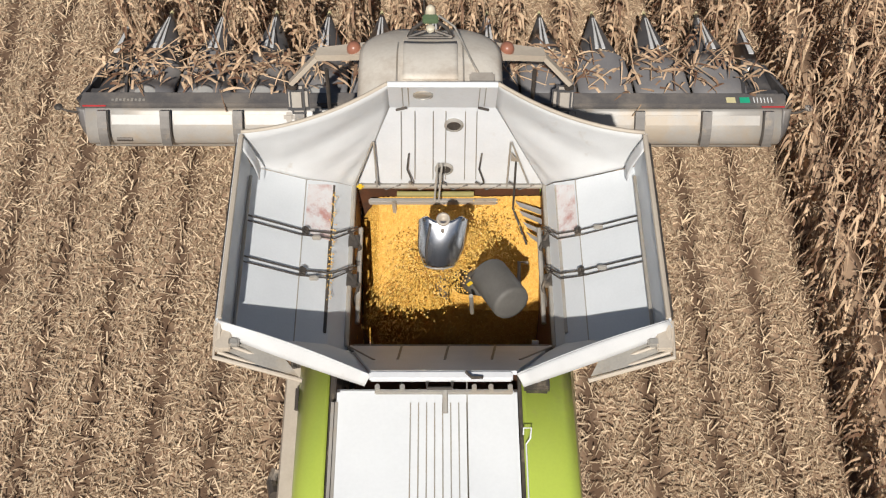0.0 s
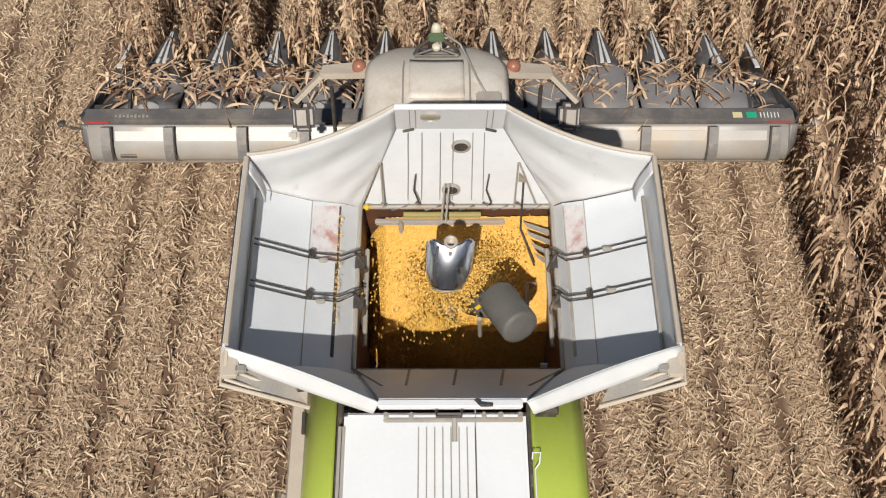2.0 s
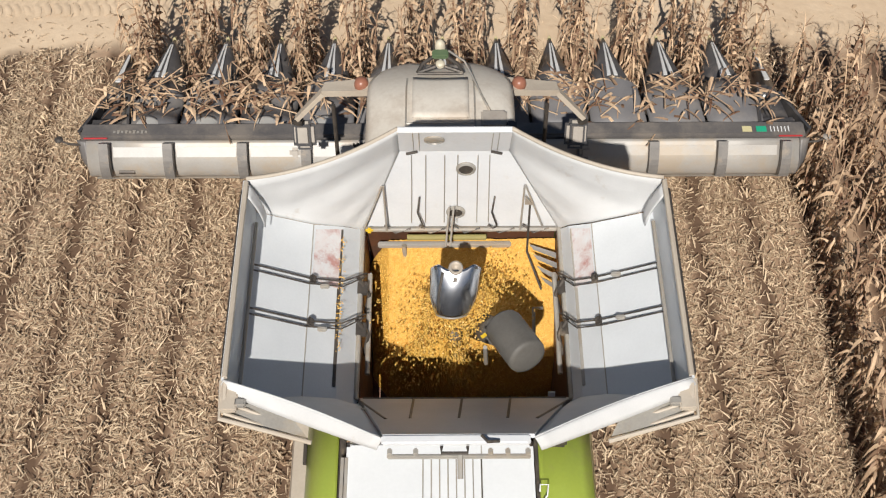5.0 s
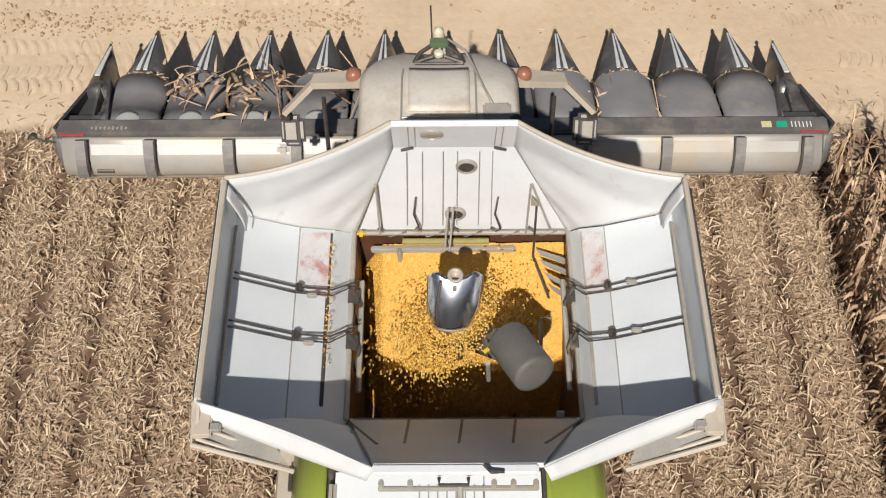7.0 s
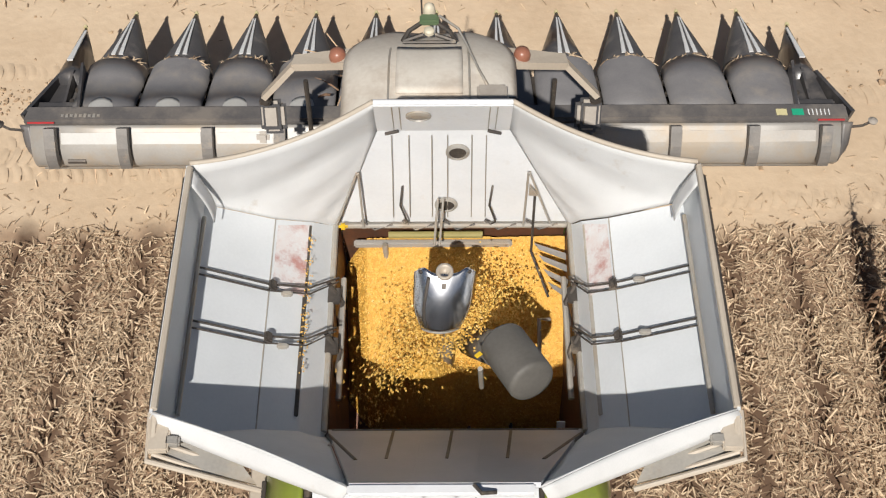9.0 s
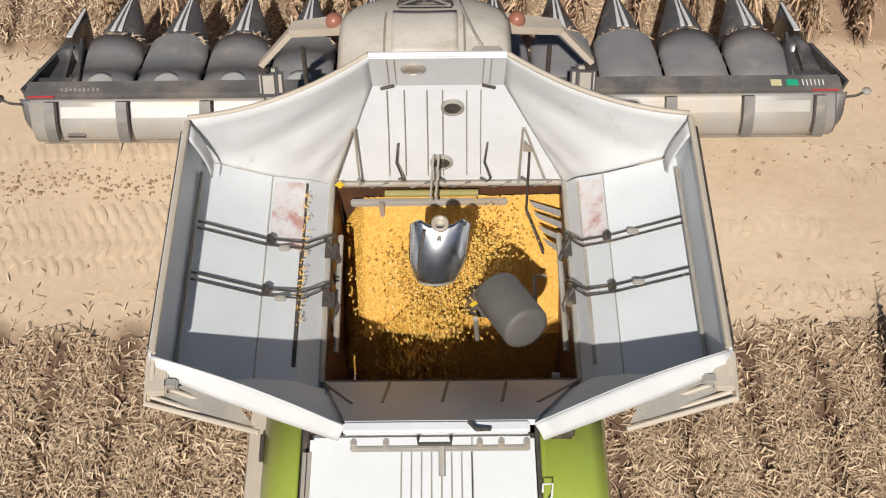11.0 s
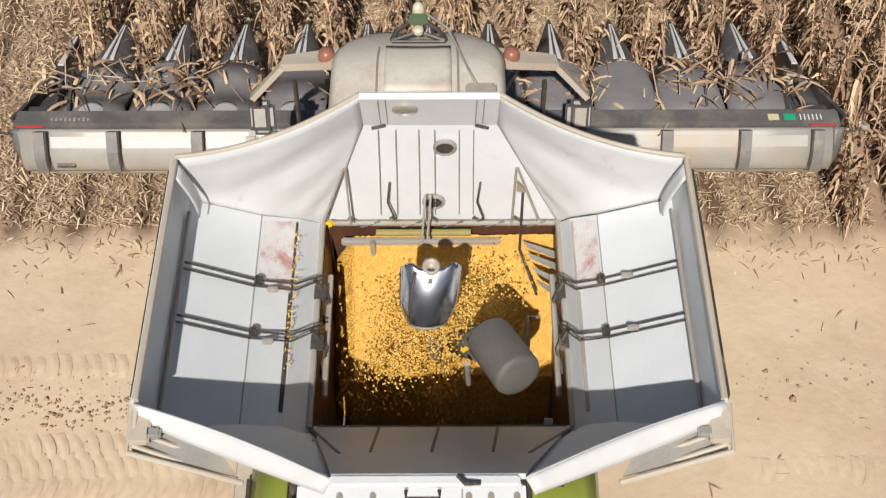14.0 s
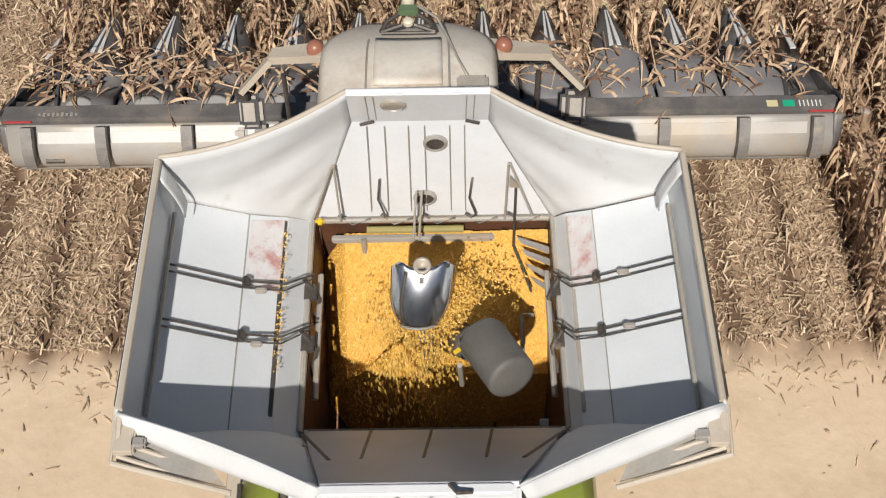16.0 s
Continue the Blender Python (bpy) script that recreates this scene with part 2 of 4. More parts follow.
def blade(bm, base, yaw, length, width, rise, droop, twist=0.0, seg=4):
    """One dry leaf: a bent strip of two facets across."""
    d = Vector((math.cos(yaw), math.sin(yaw), 0))
    s = Vector((-d.y, d.x, 0))
    prev = None
    for k in range(seg + 1):
        u = k / seg
        w = width * (0.35 + 0.65 * math.sin(math.pi * min(1, 0.25 + 0.75 * u))) * (1 - u) ** 0.35 if k < seg else 0.004
        p = Vector(base) + d * length * (u - 0.18 * droop * u * u) + Vector((0, 0, length * (rise * u - droop * u * u)))
        a = twist * u
        sd = s * math.cos(a) + Vector((0, 0, math.sin(a)))
        row = [bm.verts.new(p - sd * w * 0.5), bm.verts.new(p + sd * w * 0.5)]
        if prev:
            bm.faces.new((prev[0], row[0], row[1], prev[1]))
        prev = row


def corn_plant(bm, x, y, rnd, h):
    lean = Vector((rnd.gauss(0, 0.10), rnd.gauss(0, 0.10), 0))
    top = Vector((x, y, h)) + lean * h
    tube(bm, [(x, y, 0), lerp((x, y, 0), top, 0.5) + lean * 0.08, top], 0.011, 4)
    n = rnd.randint(21, 26)
    yaw = rnd.uniform(0, 6.28)
    for k in range(n):
        f = 0.18 + 0.80 * k / n
        yaw += math.pi + rnd.gauss(0, 0.5)
        blade(bm, lerp((x, y, 0), top, f), yaw, rnd.uniform(0.14, 0.34), rnd.uniform(0.036, 0.064), rnd.uniform(0.0, 0.8), rnd.uniform(0.7, 1.8), rnd.uniform(-1.8, 1.8), 3)
    c = lerp((x, y, 0), top, 0.5)
    tube(bm, [c, c + Vector((0.05 * math.cos(yaw), 0.05 * math.sin(yaw), -0.02)), c + Vector((0.10 * math.cos(yaw), 0.10 * math.sin(yaw), -0.17))], 0.026, 5)
    for k in range(4):
        blade(bm, top, rnd.uniform(0, 6.28), 0.2, 0.02, 1.0, 0.6, 0, 2)


def corn_mesh(seed, length, step=0.155):
    rnd = random.Random(seed)
    bm = bmesh.new()
    y = -length / 2 + step / 2
    while y < length / 2:
        corn_plant(bm, rnd.gauss(0, 0.05), y + rnd.gauss(0, 0.03), rnd, rnd.uniform(1.5, 1.9))
        y += step
    for v in bm.verts:
        v.co.x *= 0.78
    me = bpy.data.meshes.new("corn_clump")
    bm.to_mesh(me)
    bm.free()
    me.materials.append(LEAF)
    return me




def scatter(name, pieces, material):
    """One mesh out of many copies of base meshes, each at its pose."""
    V, I, S, T = [], [], [], []
    nv = nl = 0
    for me, m in pieces:
        co = np.empty(len(me.vertices) * 3, np.float32)
        me.vertices.foreach_get("co", co)
        li = np.empty(len(me.loops), np.int32)
        me.loops.foreach_get("vertex_index", li)
        st = np.empty(len(me.polygons), np.int32)
        me.polygons.foreach_get("loop_start", st)
        to = np.empty(len(me.polygons), np.int32)
        me.polygons.foreach_get("loop_total", to)
        a = np.array(m, np.float32)
        V.append(co.reshape(-1, 3) @ a[:3, :3].T + a[:3, 3])
        I.append(li + nv)
        S.append(st + nl)
        T.append(to)
        nv += len(me.vertices)
        nl += len(li)
    V, I, S = np.concatenate(V), np.concatenate(I), np.concatenate(S)
    out = bpy.data.meshes.new(name)
    out.vertices.add(len(V))
    out.vertices.foreach_set("co", V.ravel())
    out.loops.add(len(I))
    out.loops.foreach_set("vertex_index", I)
    out.polygons.add(len(S))
    out.polygons.foreach_set("loop_start", S)
    out.update(calc_edges=True)
    out.materials.append(material)
    return new(name, out)


CLUMPS = [corn_mesh(10 + k, 0.5) for k in range(8)]
STRIPS = [corn_mesh(50 + k, 2.0) for k in range(5)]
swath = []  # clumps that the header will reach
uncut = []  # rows that stay standing
rnd = random.Random(4)
for lo, hi in ((-2.8, A_END), (B_START + 0.1, 19.5)):
    for i in range(12):
        y = lo + 0.25
        while y < hi:
            me = CLUMPS[rnd.randrange(8)]
            m = pose((i - 5.5) * ROW + rnd.gauss(0, 0.03), y + rnd.gauss(0, 0.04), 0, 0, 0, rnd.choice((0, 180)) + rnd.gauss(0, 12))
            if y < 12.8:
                ob = new("corn_clump", me)
                ob.matrix_basis = m
                swath.append(tagged(ob, "few ripe dry corn plants standing close in a row", "corn plants", "corn rows before the header"))
            else:
                uncut.append((me, m))
            y += 0.5
for lo, hi, x0, x1 in ((-13, A_END - 0.75, 4.71, 13.5), (B_START, 32, 4.71, 13.5), (19.5, 32, -12.5, 4.8)):
    x = x0
    while x < x1:
        y = lo + 1.0 + rnd.uniform(-0.15, 0.15)
        while y < hi + 0.3:
            uncut.append((STRIPS[rnd.randrange(5)], pose(x + rnd.gauss(0, 0.03), min(y, hi - 0.9 + rnd.uniform(-0.2, 0.2)), 0, 0, 0, rnd.choice((0, 180)))))
            y += 2.0
        x += ROW


def litter_mesh(seed, n, w, l):
    rnd = random.Random(seed)
    bm = bmesh.new()
    for _ in range(n):
        x, y = rnd.uniform(-w / 2, w / 2), rnd.uniform(-l / 2, l / 2)
        keep = 0.10 + 0.90 * abs(math.sin(math.pi * x / ROW)) ** 1.1
        if rnd.random() > keep:
            continue
        yaw = rnd.uniform(0, 6.28)
        blade(bm, (x, y, rnd.uniform(0.015, 0.09)), yaw, rnd.uniform(0.04, 0.12) + 0.10 * rnd.random() ** 4, rnd.uniform(0.007, 0.024), rnd.uniform(-0.1, 0.5), rnd.uniform(0, 0.5), rnd.uniform(-1, 1), 2)
    for _ in range(int(l / 0.19)):
        x, y = rnd.gauss(0, 0.03), rnd.uniform(-l / 2, l / 2)
        tube(bm, [(x, y, 0), (x + rnd.gauss(0, 0.05), y + rnd.gauss(0.02, 0.05), rnd.uniform(0.10, 0.22))], 0.011, 4)
    me = bpy.data.meshes.new("corn_litter")
    bm.to_mesh(me)
    bm.free()
    me.materials.append(LITTER)
    return me


def far_corn(seed):
    """Four metres of a corn row with fewer plants, for the far parts of the field."""
    r = random.Random(seed)
    bm = bmesh.new()
    for k in range(16):
        x, y, h = r.gauss(0, 0.05), -2 + 0.25 * (k + 0.5), r.uniform(1.5, 1.9)
        tube(bm, [(x, y, 0), (x + r.gauss(0, 0.1), y, h)], 0.012, 3)
        for j in range(9):
            blade(bm, (x, y, h * (0.3 + 0.075 * j)), r.uniform(0, 6.28), r.uniform(0.3, 0.5), 0.07, r.uniform(0.1, 0.8), r.uniform(0.6, 1.5), r.uniform(-1, 1), 3)
    me = bpy.data.meshes.new("far_corn")
    bm.to_mesh(me)
    bm.free()
    me.materials.append(LEAF)
    return me


TILES = [litter_mesh(90 + k, 1800, ROW, 2.0) for k in range(6)]
stubble = []
for lo, hi in ((-13, A_END - 0.1), (B_START + 0.1, 24)):
    for i in range(-9, 7):
        y = lo + 1.0
        while y < hi + 0.9:
            stubble.append((TILES[rnd.randrange(6)], pose((i + 0.5) * ROW, min(y, hi - 1.0 + rnd.uniform(-0.1, 0.15)), 0, 0, 0, rnd.choice((0, 180)))))
            y += 2.0

bm = bmesh.new()
for _ in range(1500):
    y = A_END + abs(rnd.gauss(0, 0.45)) if rnd.random() < 0.5 else B_START - abs(rnd.gauss(0, 0.35))
    if rnd.random() < 0.05:
        y = rnd.uniform(A_END, B_START)
    x = rnd.uniform(-8, 8)
    blade(bm, (x, y, lift(x, y) + 0.008), rnd.uniform(0, 6.28), rnd.uniform(0.03, 0.16), rnd.uniform(0.008, 0.026), rnd.uniform(0, 0.25), rnd.uniform(0, 0.3), rnd.uniform(-0.6, 0.6), 2)
tagged(part("strewn_husks", bm, LITTER), "dry husks strewn along the edges of the road", "corn husks", kind="stuff")

FAR_CORN = [far_corn(70 + k) for k in range(3)]
for lo, hi, x0, x1 in ((-29, A_END - 0.75, 13.98, 28), (-29, -13, 4.71, 13.5), (B_START, 44, 13.98, 28), (32, 44, -12.5, 13.5)):
    x = x0
    while x < x1:
        y = lo + 2.0
        while y < hi - 1.0:
            uncut.append((FAR_CORN[rnd.randrange(3)], pose(x, y, 0, 0, 0, rnd.choice((0, 180)))))
            y += 4.0
        x += ROW
FAR_TILES = [litter_mesh(120 + k, 1500, ROW * 4, 4.0) for k in range(3)]
for lo, hi, x0, x1 in ((-29, A_END, -28, -7.2), (-29, -13, -7.2, 4.6), (B_START, 44, -28, -7.2)):
    x = x0 + 1.52
    while x < x1:
        y = lo + 2.0
        while y < hi:
            stubble.append((FAR_TILES[rnd.randrange(3)], pose(x, min(y, hi - 2.0), 0, 0, 0, rnd.choice((0, 180)))))
            y += 4.0
        x += ROW * 4
tagged(scatter("standing_corn", uncut, LEAF), "uncut rows of ripe dry brown corn", "corn field", kind="stuff")
tagged(scatter("corn_stubble", stubble, LITTER), "cut corn stubble strewn with dry husks and leaves", "stubble", kind="stuff")

# ---- clods and tyre treads on the dirt road ----
bm = bmesh.new()
for k in range(1500):
    if k < 1150:
        x, y = rnd.uniform(-9, -1.0), rnd.gauss(6.30, 0.17)
    elif k < 1300:
        x, y = rnd.uniform(2.5, 9), rnd.gauss(6.55, 0.15)
    else:
        x, y = rnd.uniform(-9, 9), rnd.uniform(A_END, B_START)
    s = abs(rnd.gauss(0, 0.013)) + 0.005
    r = bmesh.ops.create_icosphere(bm, subdivisions=1, radius=s, matrix=Matrix.Translation((x, y, lift(x, y) - 0.008)) @ pose(0, 0, 0, rnd.uniform(0, 90), 0, rnd.uniform(0, 180)) @ Matrix.Diagonal((1, rnd.uniform(0.6, 1.5), 0.8, 1)))
    for v in r["verts"]:
        v.co += Vector((rnd.gauss(0, 1), rnd.gauss(0, 1), rnd.gauss(0, 1))) * s * 0.22
tagged(part("soil_clods", bm, CLOD), "crumbled clods of dry soil on the dirt road", "soil", kind="stuff")
# middle, lean, ends and height of each row of lug marks
TRACKS = ((6.76, -0.05, -9, -1.2, 0.034), (5.82, -0.10, -9, -1.2, 0.034), (5.60, -0.12, -9, -1.2, 0.026), (5.33, 0.08, -9, -1.2, 0.036), (5.10, -0.09, -9, -1.2, 0.036),
          (5.52, 0.06, 3.2, 9, 0.022), (4.66, 0.06, 2.6, 9, 0.022), (6.30, -0.05, 4.6, 9, 0.020))


def lug_mark(bm, x, y, dx, dy, w, h):
    """One soft ridge that a tyre lug left, from (x, y) along (dx, dy)."""
    d = Vector((dx, dy, 0))
    n = Vector((-dy, dx, 0)).normalized()
    rows = []
    for a in range(6):
        f = a / 5
        row = []
        for b in range(5):
            g = b / 2 - 1
            p = Vector((x, y, 0)) + d * f + n * g * w + Vector((0.03 * math.sin(math.pi * f), 0, 0))
            up = 0.010 + 0.5 * h * math.sin(math.pi * f) * (0.5 + 0.5 * math.cos(math.pi * g))
            row.append(bm.verts.new((p.x, p.y, lift(p.x, p.y) - 0.018 + up)))
        rows.append(row)
    for u, v in zip(rows, rows[1:]):
        for k in range(4):
            bm.faces.new((u[k], u[k + 1], v[k + 1], v[k]))


bm = bmesh.new()
for y0, lean, x0, x1, h in TRACKS:
    x = x0
    while x < x1:
        k = rnd.uniform(0.8, 1.1)
        if noise.noise((x * 0.6, y0 * 3, 5)) > -0.35:
            lug_mark(bm, x + rnd.gauss(0, 0.008), y0 - 0.15 * k, lean, 0.30 * k, 0.048, h * rnd.uniform(0.7, 1.15))
        x += 0.145
tagged(part("tyre_tracks", bm, SOIL, smooth=True), "herringbone tyre tread marks pressed in the dirt road", "tyre track", kind="stuff")


# ---- the combine harvester: x across, y forward from the snout tips, z up ----
harvester = tagged(new("combine_harvester"), "white and lime green combine harvester with open grain tank", "harvester")

# -- corn header --
bm = bmesh.new()
box(bm, (0, -2.33, 1.0), (9.16, 0.24, 0.10), 0.03)
box(bm, (0, -2.40, 0.93), (9.16, 0.06, 0.16), 0.02)
header = part("corn_header", bm, BEAM, harvester, "twelve-row corn header with black snouts")
HEAD = 0.957  # the header is drawn at unit row width of 0.757 and carried half a metre up
header.location, header.scale = (0, -0.524, 0.517), (HEAD, HEAD, HEAD)
PITCH = ROW / HEAD


def trough(u, v):
    prof = [(-2.47, 1.0), (-2.53, 0.95), (-2.64, 0.82), (-2.68, 0.72), (-2.68, 0.60), (-2.62, 0.50)]
    w = min(v, 0.9999) * 5
    k = int(w)
    y0, z0 = prof[k]
    y1, z1 = prof[k + 1]
    return (-4.5 + 9.0 * u, y0 + (y1 - y0) * (w - k), z0 + (z1 - z0) * (w - k))


part("trough", sheet(trough, 12, 10, 0.02), TROUGH, header, "dusty light grey auger trough sheet", True)
for sgn in (-1, 1):
    bm = sheet(lambda u, v: (sgn * (4.49 + (0.13 - 0.10 * v) * u), trough(0, v)[1] + 0.10 * u * v, trough(0, v)[2] + 0.012), 3, 10, 0.03)
    part("end_cap", bm, BEAM, header, "dusty black end cap", True)
part("lower_tube", rod([(-4.45, -2.58, 0.46), (4.45, -2.58, 0.46)], 0.05, 12), STEEL, header, "", True)
COVER = mat("white_cover_sheet", (0.53, 0.52, 0.50), (0.46, 0.45, 0.42), 0.4, 0, 4, 50, 0.03)
STRAP = mat("dusty_dark_strap", (0.17, 0.16, 0.15), (0.24, 0.22, 0.20), 0.55, 0.1, 6, 60, 0.08, DUST, 0.15)
STRAPS = (-4.25, -3.45, -2.52, -1.72, -0.85, 0.85, 1.75, 2.64, 3.50, 4.30)
for x0, x1 in zip(STRAPS, STRAPS[1:]):
    if abs(x0) > 0.9 or abs(x1) > 0.9:
        bm = sheet(lambda u, v: (x0 + 0.09 + (x1 - x0 - 0.18) * u, -2.548 - 0.085 * v, 0.965 - 0.095 * v), 2, 2, 0.008)
        part("cover_sheet", bm, COVER if x0 < 0 else TROUGH, header, "bright white cover sheet" if x0 < 0 else "")
for x in STRAPS:
    bm = sheet(lambda u, v: (x - 0.06 + 0.12 * u, trough(0, 0.72 * v)[1] - 0.075 + 0.04 * v, trough(0, 0.72 * v)[2] + 0.05 - 0.03 * v), 2, 8, 0.10)
    part("strap", bm, STRAP, header, "dusty grey steel strap")


def arch(w, zt, zb, y, n=12, e=0.85):
    """Half-round outline, w wide, from zb up to zt."""
    return [(w * math.cos(math.pi * k / n), y, zb + (zt - zb) * math.sin(math.pi * k / n) ** e) for k in range(n + 1)]


def loft(secs, x, bm=None):
    bm = bm or bmesh.new()
    rings = [[bm.verts.new((p[0] + x, p[1], p[2])) for p in s] for s in secs]
    for u, v in zip(rings, rings[1:]):
        for k in range(len(u) - 1):
            bm.faces.new((u[k], u[k + 1], v[k + 1], v[k]))
    for r in rings:
        bm.faces.new((r[-1], r[0], *r[1:-1])) if len(r) > 3 else None
    return bm


SNOUT = [(0.012, 0.37, 0.33, 0.0), (0.095, 0.47, 0.29, -0.28), (0.205, 0.60, 0.28, -0.65), (0.295, 0.72, 0.32, -1.0), (0.345, 0.80, 0.38, -1.24)]
HOOD = [(0.350, 0.80, 0.30, -1.20), (0.358, 0.84, 0.27, -1.27), (0.366, 0.89, 0.19, -1.60), (0.368, 0.935, 0.12, -1.95), (0.370, 0.965, 0.08, -2.24)]
residue = random.Random(7)
HOODMAT = mat("dusty_hood_plastic", (0.140, 0.136, 0.142), (0.195, 0.188, 0.188), 0.34, 0, 3, 60, 0.05, (0.24, 0.215, 0.19), 0.2)
for i in range(13):
    x = (i - 6) * PITCH
    end = i in (0, 12)
    if end:
        sgn = -1 if i == 0 else 1
        x = sgn * 4.41
        sec = [(w * 0.8, zt, zb, y - 0.25) for w, zt, zb, y in SNOUT]
        cone = part("end_divider", loft([[(p[0] - sgn * 0.12 * (-y) / 1.5, p[1], p[2]) for p in arch(w, zt, zb, y)] for w, zt, zb, y in sec], x), BLACK, header, "", True)
        bm = bmesh.new()
        plate(bm, (sgn * 4.10, -1.40, 0.60), (sgn * 4.46, -1.40, 0.62), (sgn * 4.58, -2.3, 0.72), (sgn * 4.0, -2.3, 0.68), 0.05)
        plate(bm, (sgn * 4.27, -1.42, 0.80), (sgn * 4.27, -1.42, 0.60), (sgn * 4.31, -2.26, 0.70), (sgn * 4.31, -2.26, 0.74), 0.03)
        box(bm, (sgn * 4.30, -2.10, 0.80), (0.50, 0.26, 0.14), 0.03)
        plate(bm, (sgn * 4.45, -1.40, 0.72), (sgn * 4.50, -1.40, 0.25), (sgn * 4.58, -2.2, 0.30), (sgn * 4.62, -2.36, 1.06), 0.04)
        plate(bm, (sgn * 4.12, -1.45, 0.95), (sgn * 4.12, -1.45, 0.4), (sgn * 4.02, -2.3, 0.4), (sgn * 4.02, -2.3, 1.02), 0.03)
        part("end_fender", bm, BLACK, header)
        part("stripe", loft([[(-0.022 * k, y, z + 0.012), (0.022 * k, y, z + 0.012), (0.02 * k, y, z - 0.01), (-0.02 * k, y, z - 0.01)] for y, z, k in ((-0.42, 0.46, 0.6), (-1.2, 0.74, 1.6))], x - sgn * 0.07), STRIPE, cone)
        part("tip", turned([(0.002, 0.05), (0.022, 0.03), (0.03, 0.0)], pose(x - sgn * 0.02, -0.27, 0.37, -75), 10), CREAM, cone)
        continue
    cone = part("snout", loft([arch(w, zt, zb, y) for w, zt, zb, y in SNOUT], x), BLACK, header, "black plastic snout with white stripes", True)
    part("tip", turned([(0.002, 0.06), (0.02, 0.035), (0.03, 0.0)], pose(x, -0.03, 0.36, -75), 10), CREAM, cone)
    for s in (-1, 1):
        bm = loft([[(s * c - w, y, z), (s * c + w, y, z), (s * c + w, y, z - 0.015), (s * c - w, y, z - 0.015)] for y, z, c, w in ((-0.20, 0.452, 0.012, 0.008), (-0.65, 0.613, 0.027, 0.014), (-1.0, 0.732, 0.040, 0.022), (-1.13, 0.770, 0.045, 0.025))], x)
        part("stripe", bm, STRIPE, cone)
    hood = part("hood", loft([arch(w * 0.985, zt, zt - c, y, 18, 0.92) for w, zt, c, y in HOOD], x), HOODMAT, header, "dusty black row hood", True)
    bm = bmesh.new()
    for _ in range(46):
        a = residue.uniform(0.15, 0.85) * math.pi
        blade(bm, (x + 0.32 * math.cos(a), -1.22 - residue.random() * 0.1, 0.52 + 0.31 * math.sin(a) ** 0.7), residue.uniform(0, 6.28), residue.uniform(0.04, 0.13), 0.018, 0.1, 0.3, 0.5, 2)
    tagged(part("chaff", bm, LITTER, hood, "dry chaff caught on the hood"), kind="stuff")
    # pale half-round piece at the rear of the left hoods
    if 1 <= i <= 5:
        part("pale_crescent", sheet(lambda u, v: (x - 0.26 + 0.52 * u, -2.24 + 0.24 * (1 - abs(2 * u - 1) ** 2.2) * v, 0.992 - 0.035 * v - 0.085 * (2 * u - 1) ** 2), 12, 4, 0.012), COVER, hood, "pale half-round sheet", True)
for i in range(12):
    x = (i - 5.5) * PITCH
    bm = bmesh.new()
    box(bm, (x, -1.75, 0.45), (0.16, 1.0, 0.10), 0.02)
    for k in range(7):
        box(bm, (x + (0.035 if k % 2 else -0.035), -1.34 - 0.13 * k, 0.55 + 0.045 * k), (0.05, 0.05, 0.07), 0.01)
    part("row_unit", bm, DARK, header)
bm = bmesh.new()
box(bm, (0, -1.9, 0.42), (9.0, 0.7, 0.06))
box(bm, (0, -2.25, 0.6), (9.0, 0.05, 0.7))
part("floor_pan", bm, DARK, header)
# cross auger behind the row units
bm = rod([(-4.3, -2.05, 0.62), (4.3, -2.05, 0.62)], 0.1, 12)
part("cross_auger", bm, STEEL, header, "", True)
for s in (-1, 1):
    part("reflector", one((s * 4.38, -2.46, 1.035), (0.30, 0.02, 0.02), 0.005), RED, header)
part("sticker", one((4.02, -2.36, 1.055), (0.13, 0.09, 0.006)), TEAL, header)
part("sticker", one((3.84, -2.36, 1.055), (0.12, 0.09, 0.006)), CREAM, header)
for k in range(6):
    part("marking", one((4.14 + 0.045 * k, -2.36, 1.055), (0.012, 0.085, 0.006)), STRIPE, header)
for k in range(9):
    part("marking", one((-4.15 + 0.05 * k, -2.37, 1.055), (0.03, 0.03 + 0.02 * (k % 2), 0.006)), STEEL, header)
for s in (-1, 1):
    lamp = part("marker_lamp", rod([(s * 4.55, -2.5, 0.95), (s * 4.72, -2.52, 1.0), (s * 4.82, -2.48, 1.02)], 0.015), DARK, header)
    part("lens", turned([(0.01, 0), (0.05, 0.01), (0.055, 0.03), (0.02, 0.05)], pose(s * 4.84, -2.47, 1.0), 14), MIRROR if s > 0 else DARK, lamp)
bm = rod([(-4.12, -2.69, 0.66), (-3.92, -2.69, 0.66)], 0.035, 10)
part("port", bm, DARK, header)
# hoses hanging by the feeder house
for k in range(4):
    part("hose", rod([(-0.75 - 0.08 * k, -2.6, 1.15 + 0.05 * k), (-0.95 - 0.05 * k, -2.9, 1.45), (-0.8, -3.4, 1.5 - 0.05 * k), (-0.6, -3.9, 1.3)], 0.022, 6), RUBBER, harvester)
bm = bmesh.new()
plate(bm, (-0.7, -2.5, 0.95), (0.75, -2.5, 0.95), (0.75, -4.6, 1.55), (-0.7, -4.6, 1.55), 0.6)
part("feeder_house", bm, STEEL, harvester)

# -- cab --
CX = -0.04


